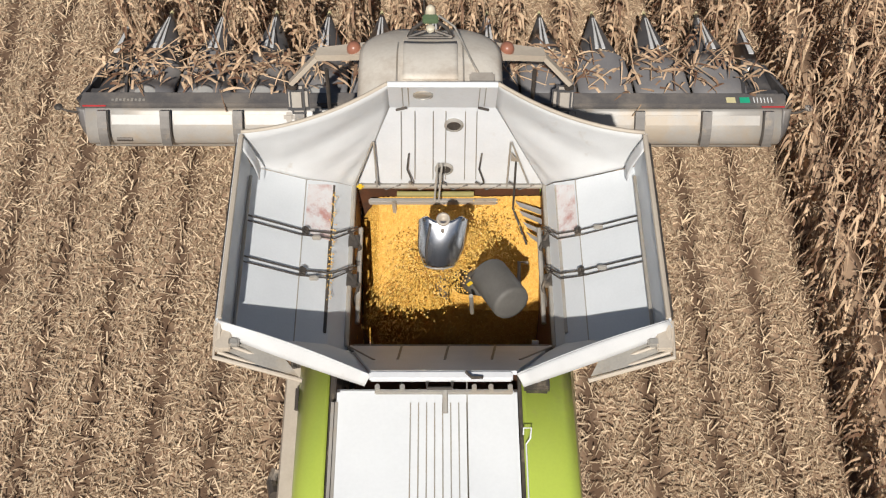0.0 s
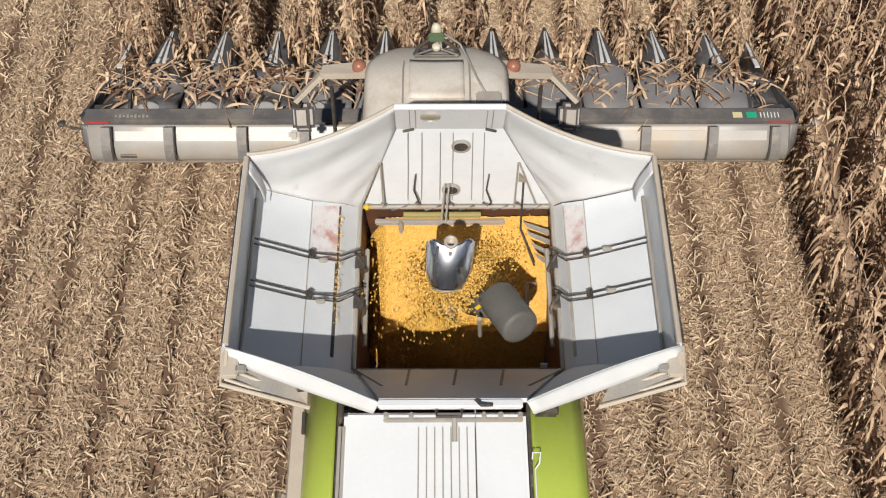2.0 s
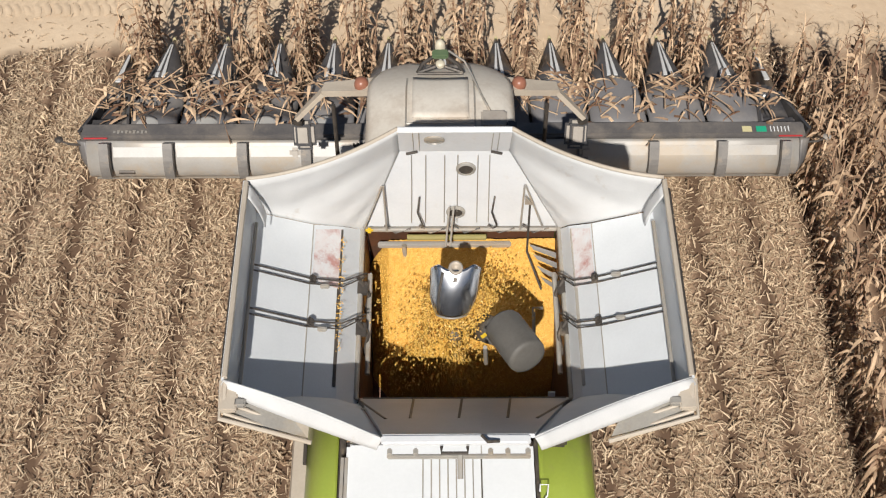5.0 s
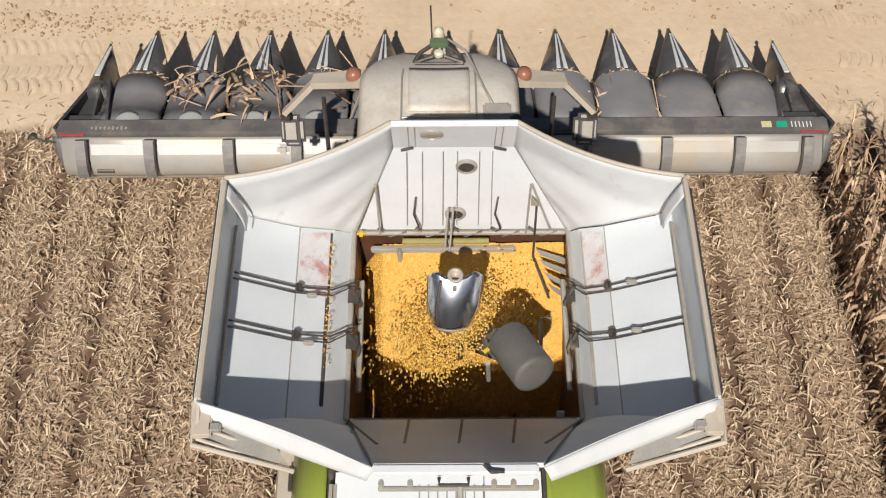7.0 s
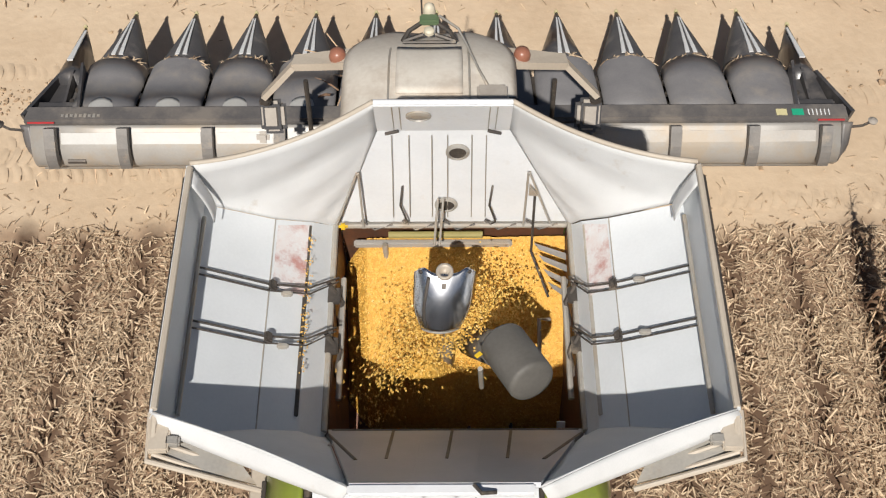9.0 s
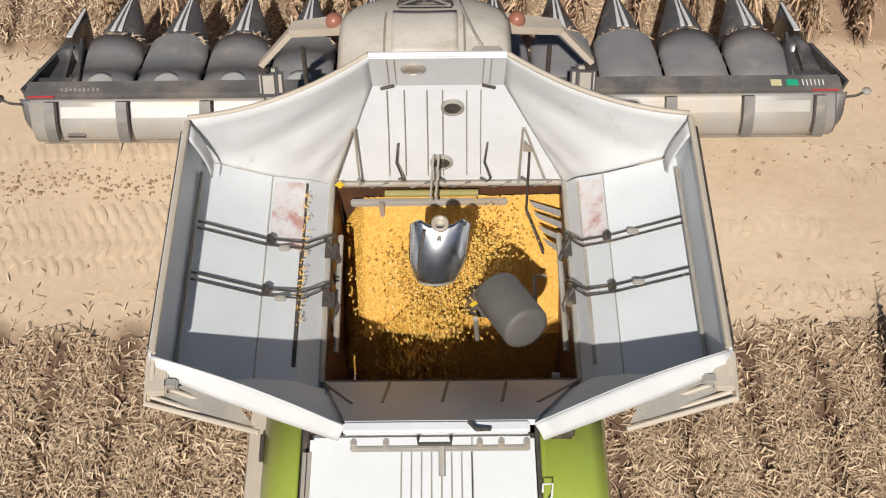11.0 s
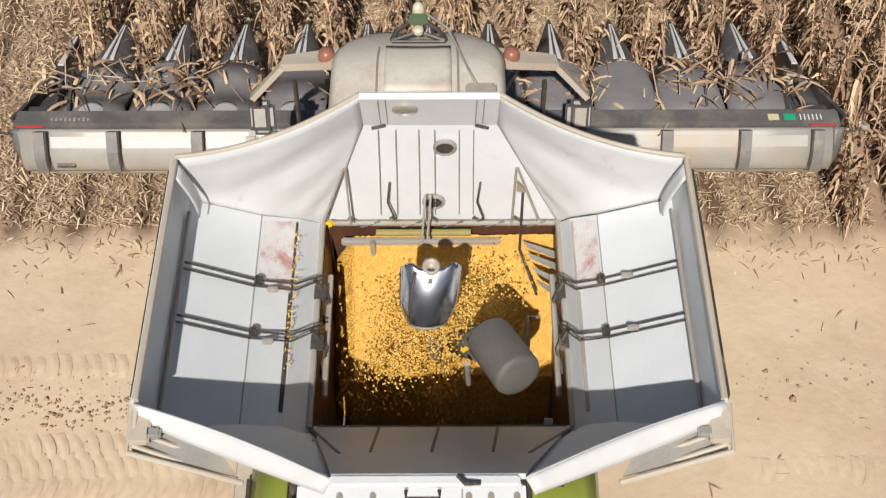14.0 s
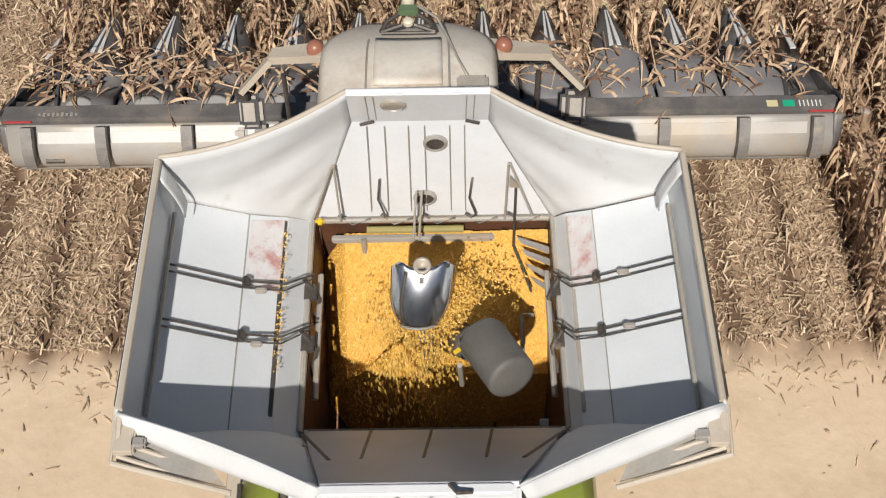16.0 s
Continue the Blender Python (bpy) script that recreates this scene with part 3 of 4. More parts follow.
def roof_point(u, v):
    """u across, v from front to back."""
    e = 2 * u - 1
    yv = -3.93 - 1.55 * v
    w = 0.71 * (1 - 0.42 * (1 - min(1, v / 0.40)) ** 2.2)
    z = 4.16 - 0.36 * (1 - min(1, v / 0.55)) ** 1.8 - 0.13 * abs(e) ** 4
    return (CX + w * (abs(e) ** 0.9 * (1 if e > 0 else -1)), yv + 0.12 * e * e * (1 - v), z)


roof = part("cab_roof", sheet(lambda u, v: roof_point(u, v), 24, 20, -0.10), ROOF, harvester, "dusty beige white cab roof", True)
bm = bmesh.new()
for s in (-1, 1):
    tube(bm, [roof_point(0.5 + 0.21 * s, v / 10) for v in range(3, 9)], 0.010, 6)
tube(bm, [Vector(roof_point(0.29 + 0.042 * k, 0.72)) for k in range(11)], 0.010, 6)
part("panel_seam", bm, STEEL, roof)
part("hatch", sheet(lambda u, v: Vector(roof_point(0.33 + 0.34 * u, 0.30 + 0.38 * v)) + Vector((0, 0, 0.025)), 10, 8, -0.03), ROOF, roof, "", True)
bracket = part("aerial_bracket", bmesh.new(), DARK, roof)
bm = bmesh.new()
for s in (-1, 1):
    tube(bm, [(CX + s * 0.22, -4.33, 4.10), (CX + s * 0.17, -4.24, 4.13), (CX + s * 0.04, -4.14, 4.15)], 0.02, 6)
    tube(bm, [(CX + s * 0.22, -4.33, 4.10), (CX + s * 0.05, -4.28, 4.13)], 0.018, 6)
tube(bm, [(CX - 0.22, -4.34, 4.10), (CX + 0.22, -4.34, 4.10)], 0.014, 6)
bm.to_mesh(bracket.data)
bm.free()
DOME = mat("cream_plastic", (0.66, 0.60, 0.46), (0.58, 0.52, 0.40), 0.45, 0, 8, 50, 0.03)
receiver = part("receiver", one((CX, -4.15, 4.17), (0.16, 0.10, 0.06), 0.015), mat("green_receiver", (0.10, 0.16, 0.08), (0.14, 0.18, 0.10), 0.5), roof, "small green aerial receiver")
part("disc", turned([(0.045, 0), (0.045, 0.03), (0.03, 0.045), (0.005, 0.05)], pose(CX, -4.26, 4.13), 16), DOME, roof)
part("dome", turned([(0.045, 0), (0.055, 0.06), (0.045, 0.12), (0.015, 0.15)], pose(CX, -4.04, 4.10), 16), DOME, roof, "cream aerial dome", True)
part("cable", rod([(CX + 0.08, -4.12, 4.19), (CX + 0.24, -4.20, 4.12), (CX + 0.31, -4.38, 4.11), (CX + 0.40, -4.70, 4.15), (CX + 0.47, -4.92, 4.18)], 0.012, 6), STEEL, roof, "", True)
part("aerial", rod([(CX - 0.06, -4.08, 4.12), (CX - 0.07, -4.02, 4.5)], 0.008, 6), DARK, roof)
part("control_box", one((CX + 0.50, -5.02, 4.15), (0.24, 0.22, 0.12), 0.02), MIRROR, roof, "grey box on the roof")
part("camera_box", one((CX + 0.66, -5.10, 4.16), (0.10, 0.12, 0.10), 0.02), BLACK, roof)
bm = bmesh.new()
box(bm, (CX, -4.80, 2.75), (1.36, 1.4, 1.95), 0.12)
part("cab", bm, GLASS, harvester, "dark cab glass")
for s in (-1, 1):
    part("cab_post", rod([(CX + s * 0.70, -4.05, 1.8), (CX + s * 0.70, -4.02, 3.62)], 0.035), DARK, harvester)
    arm = part("mirror_arm", loft([[(-0.09, 0, 0.05), (0.09, 0, 0.05), (0.09, 0, -0.05), (-0.09, 0, -0.05)]] * 2, 0), TAN, harvester)
    bm = bmesh.new()
    plate(bm, (CX + s * 0.62, -4.10, 3.72), (CX + s * 0.62, -4.30, 3.74), (CX + s * 1.18, -4.12, 3.54), (CX + s * 1.16, -3.98, 3.52), s * -0.08)
    plate(bm, (CX + s * 1.16, -4.0, 3.53), (CX + s * 1.18, -4.10, 3.53), (CX + s * 1.48, -4.12, 3.16), (CX + s * 1.48, -4.04, 3.14), s * -0.05)
    bm.to_mesh(arm.data)
    bm.free()
    for k in range(5):
        part("clamp", one((CX + s * (1.48 + 0.03 * (k % 2)), -4.1 + 0.03 * k, 3.12 - 0.02 * k), (0.07, 0.05, 0.06), 0.012), DARK, arm)
    part("mirror_head", one((CX + s * 1.44, -4.08, 2.92), (0.22, 0.12, 0.28), 0.056, pose(0, 0, 0, -38, s * 10, s * 8)), MIRROR, arm, "dusty rear-view mirror housing")
    part("mirror_rim", one((CX + s * 1.44, -4.065, 2.90), (0.255, 0.09, 0.32), 0.044, pose(0, 0, 0, -38, s * 10, s * 8)), BLACK, arm)
    part("small_mirror", one((CX + s * 1.55, -4.16, 2.72), (0.12, 0.07, 0.11), 0.03, pose(0, 0, 0, -38)), MIRROR, arm)
    part("beacon", turned([(0.07, -0.05), (0.075, 0.03), (0.06, 0.08), (0.02, 0.10)], pose(CX + s * 0.79, -4.16, 3.74), 18), AMBER, harvester, "dusty amber warning beacon", True)
    part("rail", rod([(CX + s * 1.10, -4.1, 3.4), (CX + s * 1.10, -4.2, 1.9), (CX + s * 1.06, -4.5, 1.7)], 0.022), DARK, harvester)

# -- grain tank: four folded-out walls with cloth corners --
TX = 0.07  # middle of the rims
OX = 0.145  # middle of the opening
FR, RE = -6.0, -7.82  # front and rear of the opening
ZO = 3.82
# brown with the shade inside the tank mixed into its colour
INNER = mat("shaded_tank_brown", (0.125, 0.052, 0.028), (0.18, 0.08, 0.042), 0.55, 0.3, 5, 40, 0.1, (0.08, 0.05, 0.035), 0.3)
tank = part("tank_floor", one((OX, -6.9, 1.95), (1.7, 1.9, 0.05)), INNER, harvester, "steel floor of the grain tank, coloured dark brown for shade")
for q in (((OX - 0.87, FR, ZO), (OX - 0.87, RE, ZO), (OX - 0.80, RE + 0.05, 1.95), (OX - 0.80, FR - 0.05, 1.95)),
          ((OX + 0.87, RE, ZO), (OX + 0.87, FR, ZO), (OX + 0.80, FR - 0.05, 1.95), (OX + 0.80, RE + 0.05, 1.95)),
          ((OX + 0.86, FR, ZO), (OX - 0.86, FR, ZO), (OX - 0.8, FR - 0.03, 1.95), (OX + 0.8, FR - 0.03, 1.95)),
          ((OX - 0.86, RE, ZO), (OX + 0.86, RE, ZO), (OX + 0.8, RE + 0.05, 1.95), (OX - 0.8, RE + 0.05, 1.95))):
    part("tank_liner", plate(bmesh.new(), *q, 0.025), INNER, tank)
# added sheet whose dark brown stands for grain in the shade
part("shaded_grain_sheet", sheet(lambda u, v: (OX - 0.84 + 1.68 * u, -6.93 - 0.88 * v, 2.74 - 0.35 * v - 0.10 * math.sin(math.pi * v)), 8, 8, 0.02), INNER, tank, "dark brown sheet in place of shaded grain")
for x in (-0.42, 0.12, 0.45):
    part("hopper_rib", rod([(OX + x, -6.95, 2.75), (OX + x, -7.4, 2.50), (OX + x, -7.78, 2.42)], 0.014, 6), DARK, tank)
part("hopper_step", one((OX - 0.25, -7.62, 2.50), (0.8, 0.03, 0.10), 0.01), DARK, tank)
part("side_unit", one((OX + 0.52, -7.50, 2.62), (0.68, 0.56, 0.30), 0.05), DARK, tank, "dark unit in the tank corner")

# side walls: three facets and an upright lip
SIDE = [(0.86, 3.82), (1.04, 4.03), (1.20, 4.21), (1.68, 4.50), (1.70, 5.00)]
WALL_X = {-1: (-0.735, -0.90, -1.155, -1.615, -1.640), 1: (1.025, 1.10, 1.275, 1.765, 1.785)}


def wall_x(s, a):
    """Where the wall on side s runs, a metres of its unfolded profile from the middle."""
    k = max(i for i in range(4) if i == 0 or SIDE[i][0] <= a)
    k = min(k, 2) if a > 1.68 else k
    p, q = SIDE[k][0], SIDE[k + 1][0]
    f = (a - p) / (q - p)
    f = f if a >= 0.86 else 0
    x = WALL_X[s][k] + (WALL_X[s][k + 1] - WALL_X[s][k]) * f
    return x + (s * (a - 0.86) if a < 0.86 else 0)


YF, YR = -6.42, -8.28  # front and rear ends of the lips
FEND = [-6.04, -6.16, -6.27, -6.36, YF]
REND = [-7.87, -7.91, -7.99, -8.18, YR - 0.02]
for s in (-1, 1):
    wall = part("side_wall", bmesh.new(), SHEET, harvester, "tilted white side wall of the grain tank")

    def side_point(u, v):
        k = min(int(u * 4 + 1e-6), 4)
        return (WALL_X[s][k], FEND[k] + (REND[k] - FEND[k]) * v, SIDE[k][1])

    bm = sheet(side_point, 4, 6, -s * 0.02)
    bm.to_mesh(wall.data)
    bm.free()
    # worn red patches beside the front of the hinge
    bm = bmesh.new()
    q = [(wall_x(s, 1.05), -6.2, 4.042), (wall_x(s, 1.05), -6.85, 4.042), (wall_x(s, 1.19), -6.85, 4.199), (wall_x(s, 1.19), -6.32, 4.199)]
    q = [tuple(Vector(p) + Vector((-s * 0.004, 0, 0.005))) for p in q]
    plate(bm, *(q if s < 0 else [q[1], q[0], q[3], q[2]]), 0.003)
    part("worn_patch", bm, RUST, wall, "red primer worn through the white paint")
    # hinge rails and seams
    # added bar that keeps sun from leaking through the gap at the hinge
    part("light_stop", one((wall_x(s, 0.895), (FR + RE) / 2, 3.80), (0.06, FR - RE + 0.12, 0.07), 0.01), DARK, wall)
    part("hinge", rod([(wall_x(s, 0.88), FR, 3.85), (wall_x(s, 0.88), RE, 3.85)], 0.025), STEEL, wall)
    part("hinge_strip", one((wall_x(s, 1.055), (FR + RE) / 2 - 0.1, 4.05), (0.03, 1.6, 0.02), 0.004), DARK if s < 0 else STEEL, wall)
    part("seam", rod([(wall_x(s, 1.20), FEND[2], 4.212), (wall_x(s, 1.20), REND[2], 4.212)], 0.005, 6), STEEL, wall)
    part("rim_rail", rod([(wall_x(s, 1.70), YF - 0.02, 5.0), (wall_x(s, 1.70), YR, 5.0)], 0.022), TAN, wall)
    part("inner_rail", rod([(wall_x(s, 1.66), YF - 0.1, 4.56), (wall_x(s, 1.66), YR + 0.2, 4.56)], 0.016), STEEL, wall)
    part("outer_strip", one((wall_x(s, 1.735), (YF + YR) / 2, 4.86), (0.03, YF - YR - 0.1, 0.20), 0.01), DARK, wall)
    # pairs of stay rods over the wall, their shadow put into a darker steel
    for y0 in (-6.87, -7.30):
        for dy, thick in ((0.0, 0.013), (-0.055, 0.011)):
            p = [(wall_x(s, 0.82), y0 + dy * 0.6 + 0.26, 3.95), (wall_x(s, 1.02), y0 + dy + 0.07, 4.10), (wall_x(s, 1.20), y0 + dy, 4.25), (wall_x(s, 1.67), y0 + dy - 0.05, 4.53)]
            part("stay_rod", rod(p, thick * 0.62, 6), DARK, wall)
        part("knuckle", one((wall_x(s, 1.18), y0 - 0.01, 4.25), (0.06, 0.08, 0.04), 0.012, pose(0, 0, 0, 0, -s * 45)), DARK, wall)
        part("latch", one((wall_x(s, 1.34 if s > 0 else 1.12), y0 - 0.05, 4.36 if s > 0 else 4.20), (0.08, 0.04, 0.04), 0.01), STEEL, wall)
        bm = bmesh.new()
        tube(bm, [(wall_x(s, 0.90), y0 + 0.22, 3.95), (wall_x(s, 0.80), y0 + 0.14, 3.80), (wall_x(s, 0.84), y0 + 0.04, 3.64)], 0.018, 6)
        box(bm, (wall_x(s, 0.86), y0 + 0.16, 3.86), (0.10, 0.14, 0.03), 0.008)
        part("hinge_bracket", bm, DARK, wall)
    part("ladder_bar", rod([(wall_x(s, 0.80), -6.5, 3.78), (wall_x(s, 0.80), -7.5, 3.72)], 0.022), STEEL, wall)

# front wall: a broad lower sheet and a narrower leaning flap
front = part("front_wall", bmesh.new(), WHITE, harvester, "white front wall of the grain tank")
bm = bmesh.new()
plate(bm, (OX - 0.87, FR, ZO), (OX + 0.88, FR, ZO), (TX + 0.46, -6.04, 4.95), (TX - 0.46, -6.04, 4.95), -0.025)
plate(bm, (TX - 0.46, -6.04, 4.95), (TX + 0.46, -6.04, 4.95), (TX + 0.46, -6.24, 5.415), (TX - 0.46, -6.24, 5.415), -0.025)
bm.to_mesh(front.data)
bm.free()
part("top_rail", rod([(TX - 0.46, -6.24, 5.42), (TX + 0.46, -6.24, 5.42)], 0.02), WHITE, front)
FN = Vector((0, -1, 0.03)).normalized()
for x in (-0.36, -0.24, -0.08, 0.03, 0.2, 0.3):
    part("seam", rod([(TX + x, -6.09, 4.92), (TX + x * 1.02, -6.075, 4.45), (TX + x * 1.05, -6.052, 3.95)], 0.004, 6), STEEL, front)
for x in (-0.34, -0.29, 0.31, 0.36):
    part("seam", rod([(TX + x, -6.075, 4.97), (TX + x, -6.268, 5.40)], 0.004, 6), STEEL, front)
for c, m in (((-0.096, -6.195, 5.245), pose(0, 0, 0, 113)), ((0.172, -6.062, 4.72), pose(0, 0, 0, 92)), ((0.09, -6.045, 4.10), pose(0, 0, 0, 92))):
    port = part("port_ring", turned([(0.085, 0), (0.085, 0.015), (0.065, 0.025), (0.06, 0.01)], Matrix.Translation(c) @ m, 24), STEEL, front)
    part("mesh_cover", turned([(0.002, 0.012), (0.06, 0.012), (0.06, 0.016), (0.002, 0.018)], Matrix.Translation(c) @ m, 20), DARK if c[2] < 4.9 else STEEL, front)
for x in (-0.30, 0.36):
    part("hose", rod([(TX + x, -6.08, 4.35), (TX + x - 0.02, -6.10, 4.15), (TX + x + 0.03, -6.12, 3.98), (TX + x - 0.02, -6.10, 3.90)], 0.008, 6), DARK, front, "", True)
for x in (-0.07, -0.03):
    part("prop", rod([(TX + x + 0.03, -6.14, 4.28), (TX + x, -6.3, 3.92)], 0.009, 6), STEEL, front)
for s in (-1, 1):
    part("brace", rod([(TX + s * 0.62, -6.12, 4.55), (TX + s * 0.80, -6.14, 3.98)], 0.009, 6), STEEL, front)
    part("brace", rod([(TX + s * 0.61, -6.12, 4.55), (TX + s * 0.60, -6.14, 3.95)], 0.009, 6), STEEL, front)
    part("clasp", rod([(TX + s * 0.40, -6.09, 4.94), (TX + s * 0.31, -6.1, 4.98)], 0.012, 6), DARK, front)
part("gusset", plate(bmesh.new(), (TX + 0.62, -6.16, 4.44), (TX + 0.62, -6.16, 4.34), (TX + 0.69, -6.16, 4.33), (TX + 0.66, -6.16, 4.38), 0.02), STEEL, front)
part("sill", one((OX, FR - 0.05, 3.85), (1.74, 0.05, 0.04), 0.01), STEEL, front)
part("sill_rod", rod([(OX - 0.84, FR - 0.12, 3.93), (OX + 0.84, FR - 0.12, 3.93)], 0.018), STEEL, front)
part("sensor_tape", rod([(TX - 0.42, FR - 0.10, 3.79), (TX + 0.30, FR - 0.10, 3.79)], 0.028, 10), mat("olive_roll", (0.25, 0.22, 0.08), (0.32, 0.27, 0.1), 0.7), front, "olive roller under the sill")
part("cross_beam", one((-0.01, FR - 0.10, 3.68), (1.22, 0.05, 0.06), 0.012), TROUGH, front, "white cross beam")

for k in range(5):
    x = -0.62 + 0.31 * k
    part("hose_line", rod([(TX + x, -6.10, 3.97), (TX + x + 0.10, -6.14, 3.91), (TX + x + 0.24, -6.12, 3.95)], 0.009, 6), DARK, front)
    part("clip", one((TX + x + 0.02, -6.11, 3.93), (0.05, 0.05, 0.05), 0.012), STEEL, front)
part("grain_smear", one((OX - 0.83, -6.14, 3.95), (0.07, 0.05, 0.06), 0.02), YELLOW, front)

# rear wall: grey darkened for the shade inside, four panels between dark posts
REAR = mat("shaded_grey_sheet", (0.40, 0.41, 0.43), (0.34, 0.35, 0.37), 0.5, 0.2, 3, 50, 0.05)
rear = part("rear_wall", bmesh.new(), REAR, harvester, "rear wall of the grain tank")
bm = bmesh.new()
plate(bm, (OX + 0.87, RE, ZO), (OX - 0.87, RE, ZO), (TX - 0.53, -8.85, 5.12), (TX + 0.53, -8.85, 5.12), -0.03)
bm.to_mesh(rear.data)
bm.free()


def on_rear(x, k, off=0.02):
    p = lerp((OX + x, RE, ZO), (TX + x * 0.86, -8.85, 5.12), k)
    return p + Vector((0, 0.77, 0.63)) * off


for x in (-0.42, -0.02, 0.38):
    part("post", rod([on_rear(x, 0.02), on_rear(x, 0.60)], 0.016, 6), DARK, rear)
part("ledge", rod([on_rear(-0.84, 0.02), on_rear(0.84, 0.02)], 0.02, 8), DARK, rear)
part("cross_rail", rod([on_rear(-0.84, 0.30), on_rear(0.80, 0.30)], 0.008, 6), STEEL, rear)
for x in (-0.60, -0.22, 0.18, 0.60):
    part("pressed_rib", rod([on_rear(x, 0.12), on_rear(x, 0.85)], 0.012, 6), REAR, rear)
for sx in (-1, 1):
    part("strut", rod([on_rear(sx * 0.86, 0.10), on_rear(sx * 0.62, 0.62)], 0.018, 6), DARK, rear)
part("slot", plate(bmesh.new(), on_rear(-0.80, 0.05), on_rear(-0.45, 0.05), on_rear(-0.45, 0.11), on_rear(-0.80, 0.11), 0.01), BLACK, rear)
# added bar, blocks stray sun under the rear wall
part("light_stop", one((OX, RE - 0.03, 3.80), (1.8, 0.06, 0.07), 0.01), DARK, rear)
part("top_rail", one((TX - 0.02, -8.87, 5.13), (1.04, 0.07, 0.05), 0.012), WHITE, rear)
part("outer_beam", one((TX, -8.97, 5.08), (1.0, 0.03, 0.035), 0.008), STEEL, rear)
part("handle", rod([(TX - 0.12, -8.93, 5.15), (TX - 0.12, -8.98, 5.15), (TX + 0.06, -8.98, 5.15), (TX + 0.06, -8.93, 5.15)], 0.012), DARK, rear)
for x in (-0.48, -0.30, 0.22, 0.34, 0.48):
    part("catch", one((TX + x, -8.95, 5.11), (0.035, 0.05, 0.035), 0.008), STEEL, rear)
part("lever", rod([(TX + 0.16, -8.86, 5.18), (TX + 0.20, -8.92, 5.2), (TX + 0.28, -8.9, 5.17)], 0.012), DARK, rear)
part("hinge", rod([(TX + 0.01, -8.95, 5.1), (TX + 0.01, -9.1, 5.0)], 0.02), STEEL, rear)

# cloth corners
for s in (-1, 1):
    def fcloth(u, v):
        a = lerp((wall_x(s, 0.86), -6.03, 3.84), (TX + s * 0.46, -6.06, 4.95), min(1, v * 1.45)) if v < 0.69 else lerp((TX + s * 0.46, -6.06, 4.95), (TX + s * 0.46, -6.24, 5.415), (v - 0.69) / 0.31)
        path = [(WALL_X[s][k], FEND[k], SIDE[k][1]) for k in range(5)]
        w = v * 3.999
        k = int(w)
        b = lerp(path[k], path[k + 1], w - k)
        b = Vector((b.x, b.y + 0.01, b.z))
        p = a.lerp(b, u)
        sag = math.sin(math.pi * u) * v
        fold = (0.013 * math.sin(26 * v + 3 * u) + 0.008 * math.sin(11 * v - 5 * u)) * math.sin(math.pi * u)
        return p + Vector((0, 0.03 * sag + fold, -0.16 * sag))

    cl = part("front_cloth", sheet(fcloth, 20, 16, 0.008), CLOTH, harvester, "white cloth corner sagging between the tank walls", True)
    part("hem", rod([Vector(fcloth(k / 20, 1.0)) + Vector((0, 0.01, 0.0)) for k in range(21)], 0.018, 8), TAN, cl, "", True)

    def rcloth(u, v):
        a = lerp((wall_x(s, 0.86), RE, ZO), (TX + s * 0.53, -8.85, 5.12), v)
        path = [(WALL_X[s][k], REND[k], SIDE[k][1]) for k in range(5)]
        w = v * 3.999
        k = int(w)
        b = lerp(path[k], path[k + 1], w - k)
        b = Vector((b.x, b.y, b.z))
        sag = math.sin(math.pi * u) * v
        return a.lerp(b, u) + Vector((0, 0.05 * sag, -0.04 * sag))

    cl = part("rear_cloth", sheet(rcloth, 16, 12, 0.008), CLOTH, harvester, "white cloth corner stretched behind the tank", True)
    part("hem", sheet(lambda u, v: Vector(rcloth(u, 1.0)) + Vector((s * 0.05 * v, -0.085 * v * (0.45 + 0.5 * math.sin(math.pi * u)), 0.01 * math.sin(math.pi * v) - 0.10 * v)), 16, 4, 0.012), CLOTH, cl, "", True)
    bm = bmesh.new()
    box(bm, (wall_x(s, 1.66), -8.42, 4.92), (0.12, 0.20, 0.05), 0.01)
    tube(bm, [(wall_x(s, 1.70), -8.30, 4.97), (wall_x(s, 1.70), -8.52, 4.90)], 0.02, 6)
    tube(bm, [(wall_x(s, 1.70), -8.52, 4.90), (wall_x(s, 1.2), -8.62, 4.75)], 0.014, 6)
    tube(bm, [(wall_x(s, 1.62), -8.46, 4.90), (wall_x(s, 1.3), -8.52, 4.78)], 0.014, 6)
    part("corner_frame", bm, TAN, tank)
    part("corner_shelf", plate(bmesh.new(), (wall_x(s, 1.71), -8.30, 4.90), (wall_x(s, 1.71), -8.54, 4.86), (wall_x(s, 1.12), -8.66, 4.78), (wall_x(s, 1.20), -8.50, 4.82), -s * 0.02), STEEL, harvester, "grey steel corner frame of the tank")
    part("edge_bar", rod([(wall_x(s, 1.73), -8.28, 4.95), (wall_x(s, 1.73), -8.56, 4.89), (wall_x(s, 1.10), -8.70, 4.78)], 0.018), TAN, harvester)
    part("corner_latch", one((wall_x(s, 1.58), -8.45, 4.92), (0.09, 0.07, 0.05), 0.012), STEEL, harvester)
    part("corner_drape", sheet(lambda u, v: (wall_x(s, 1.68 - 0.10 * math.sin(1.5 * u)), YF - 0.03 - 0.13 * v, 4.98 - 0.40 * u), 6, 4, 0.008), CLOTH, harvester, "", True)

# -- filling auger with its chrome hood, and the grey tube --
HOOD_TOP, HOOD_LOW = Vector((0.079, -6.905, 4.45)), Vector((0.043, -7.146, 4.106))


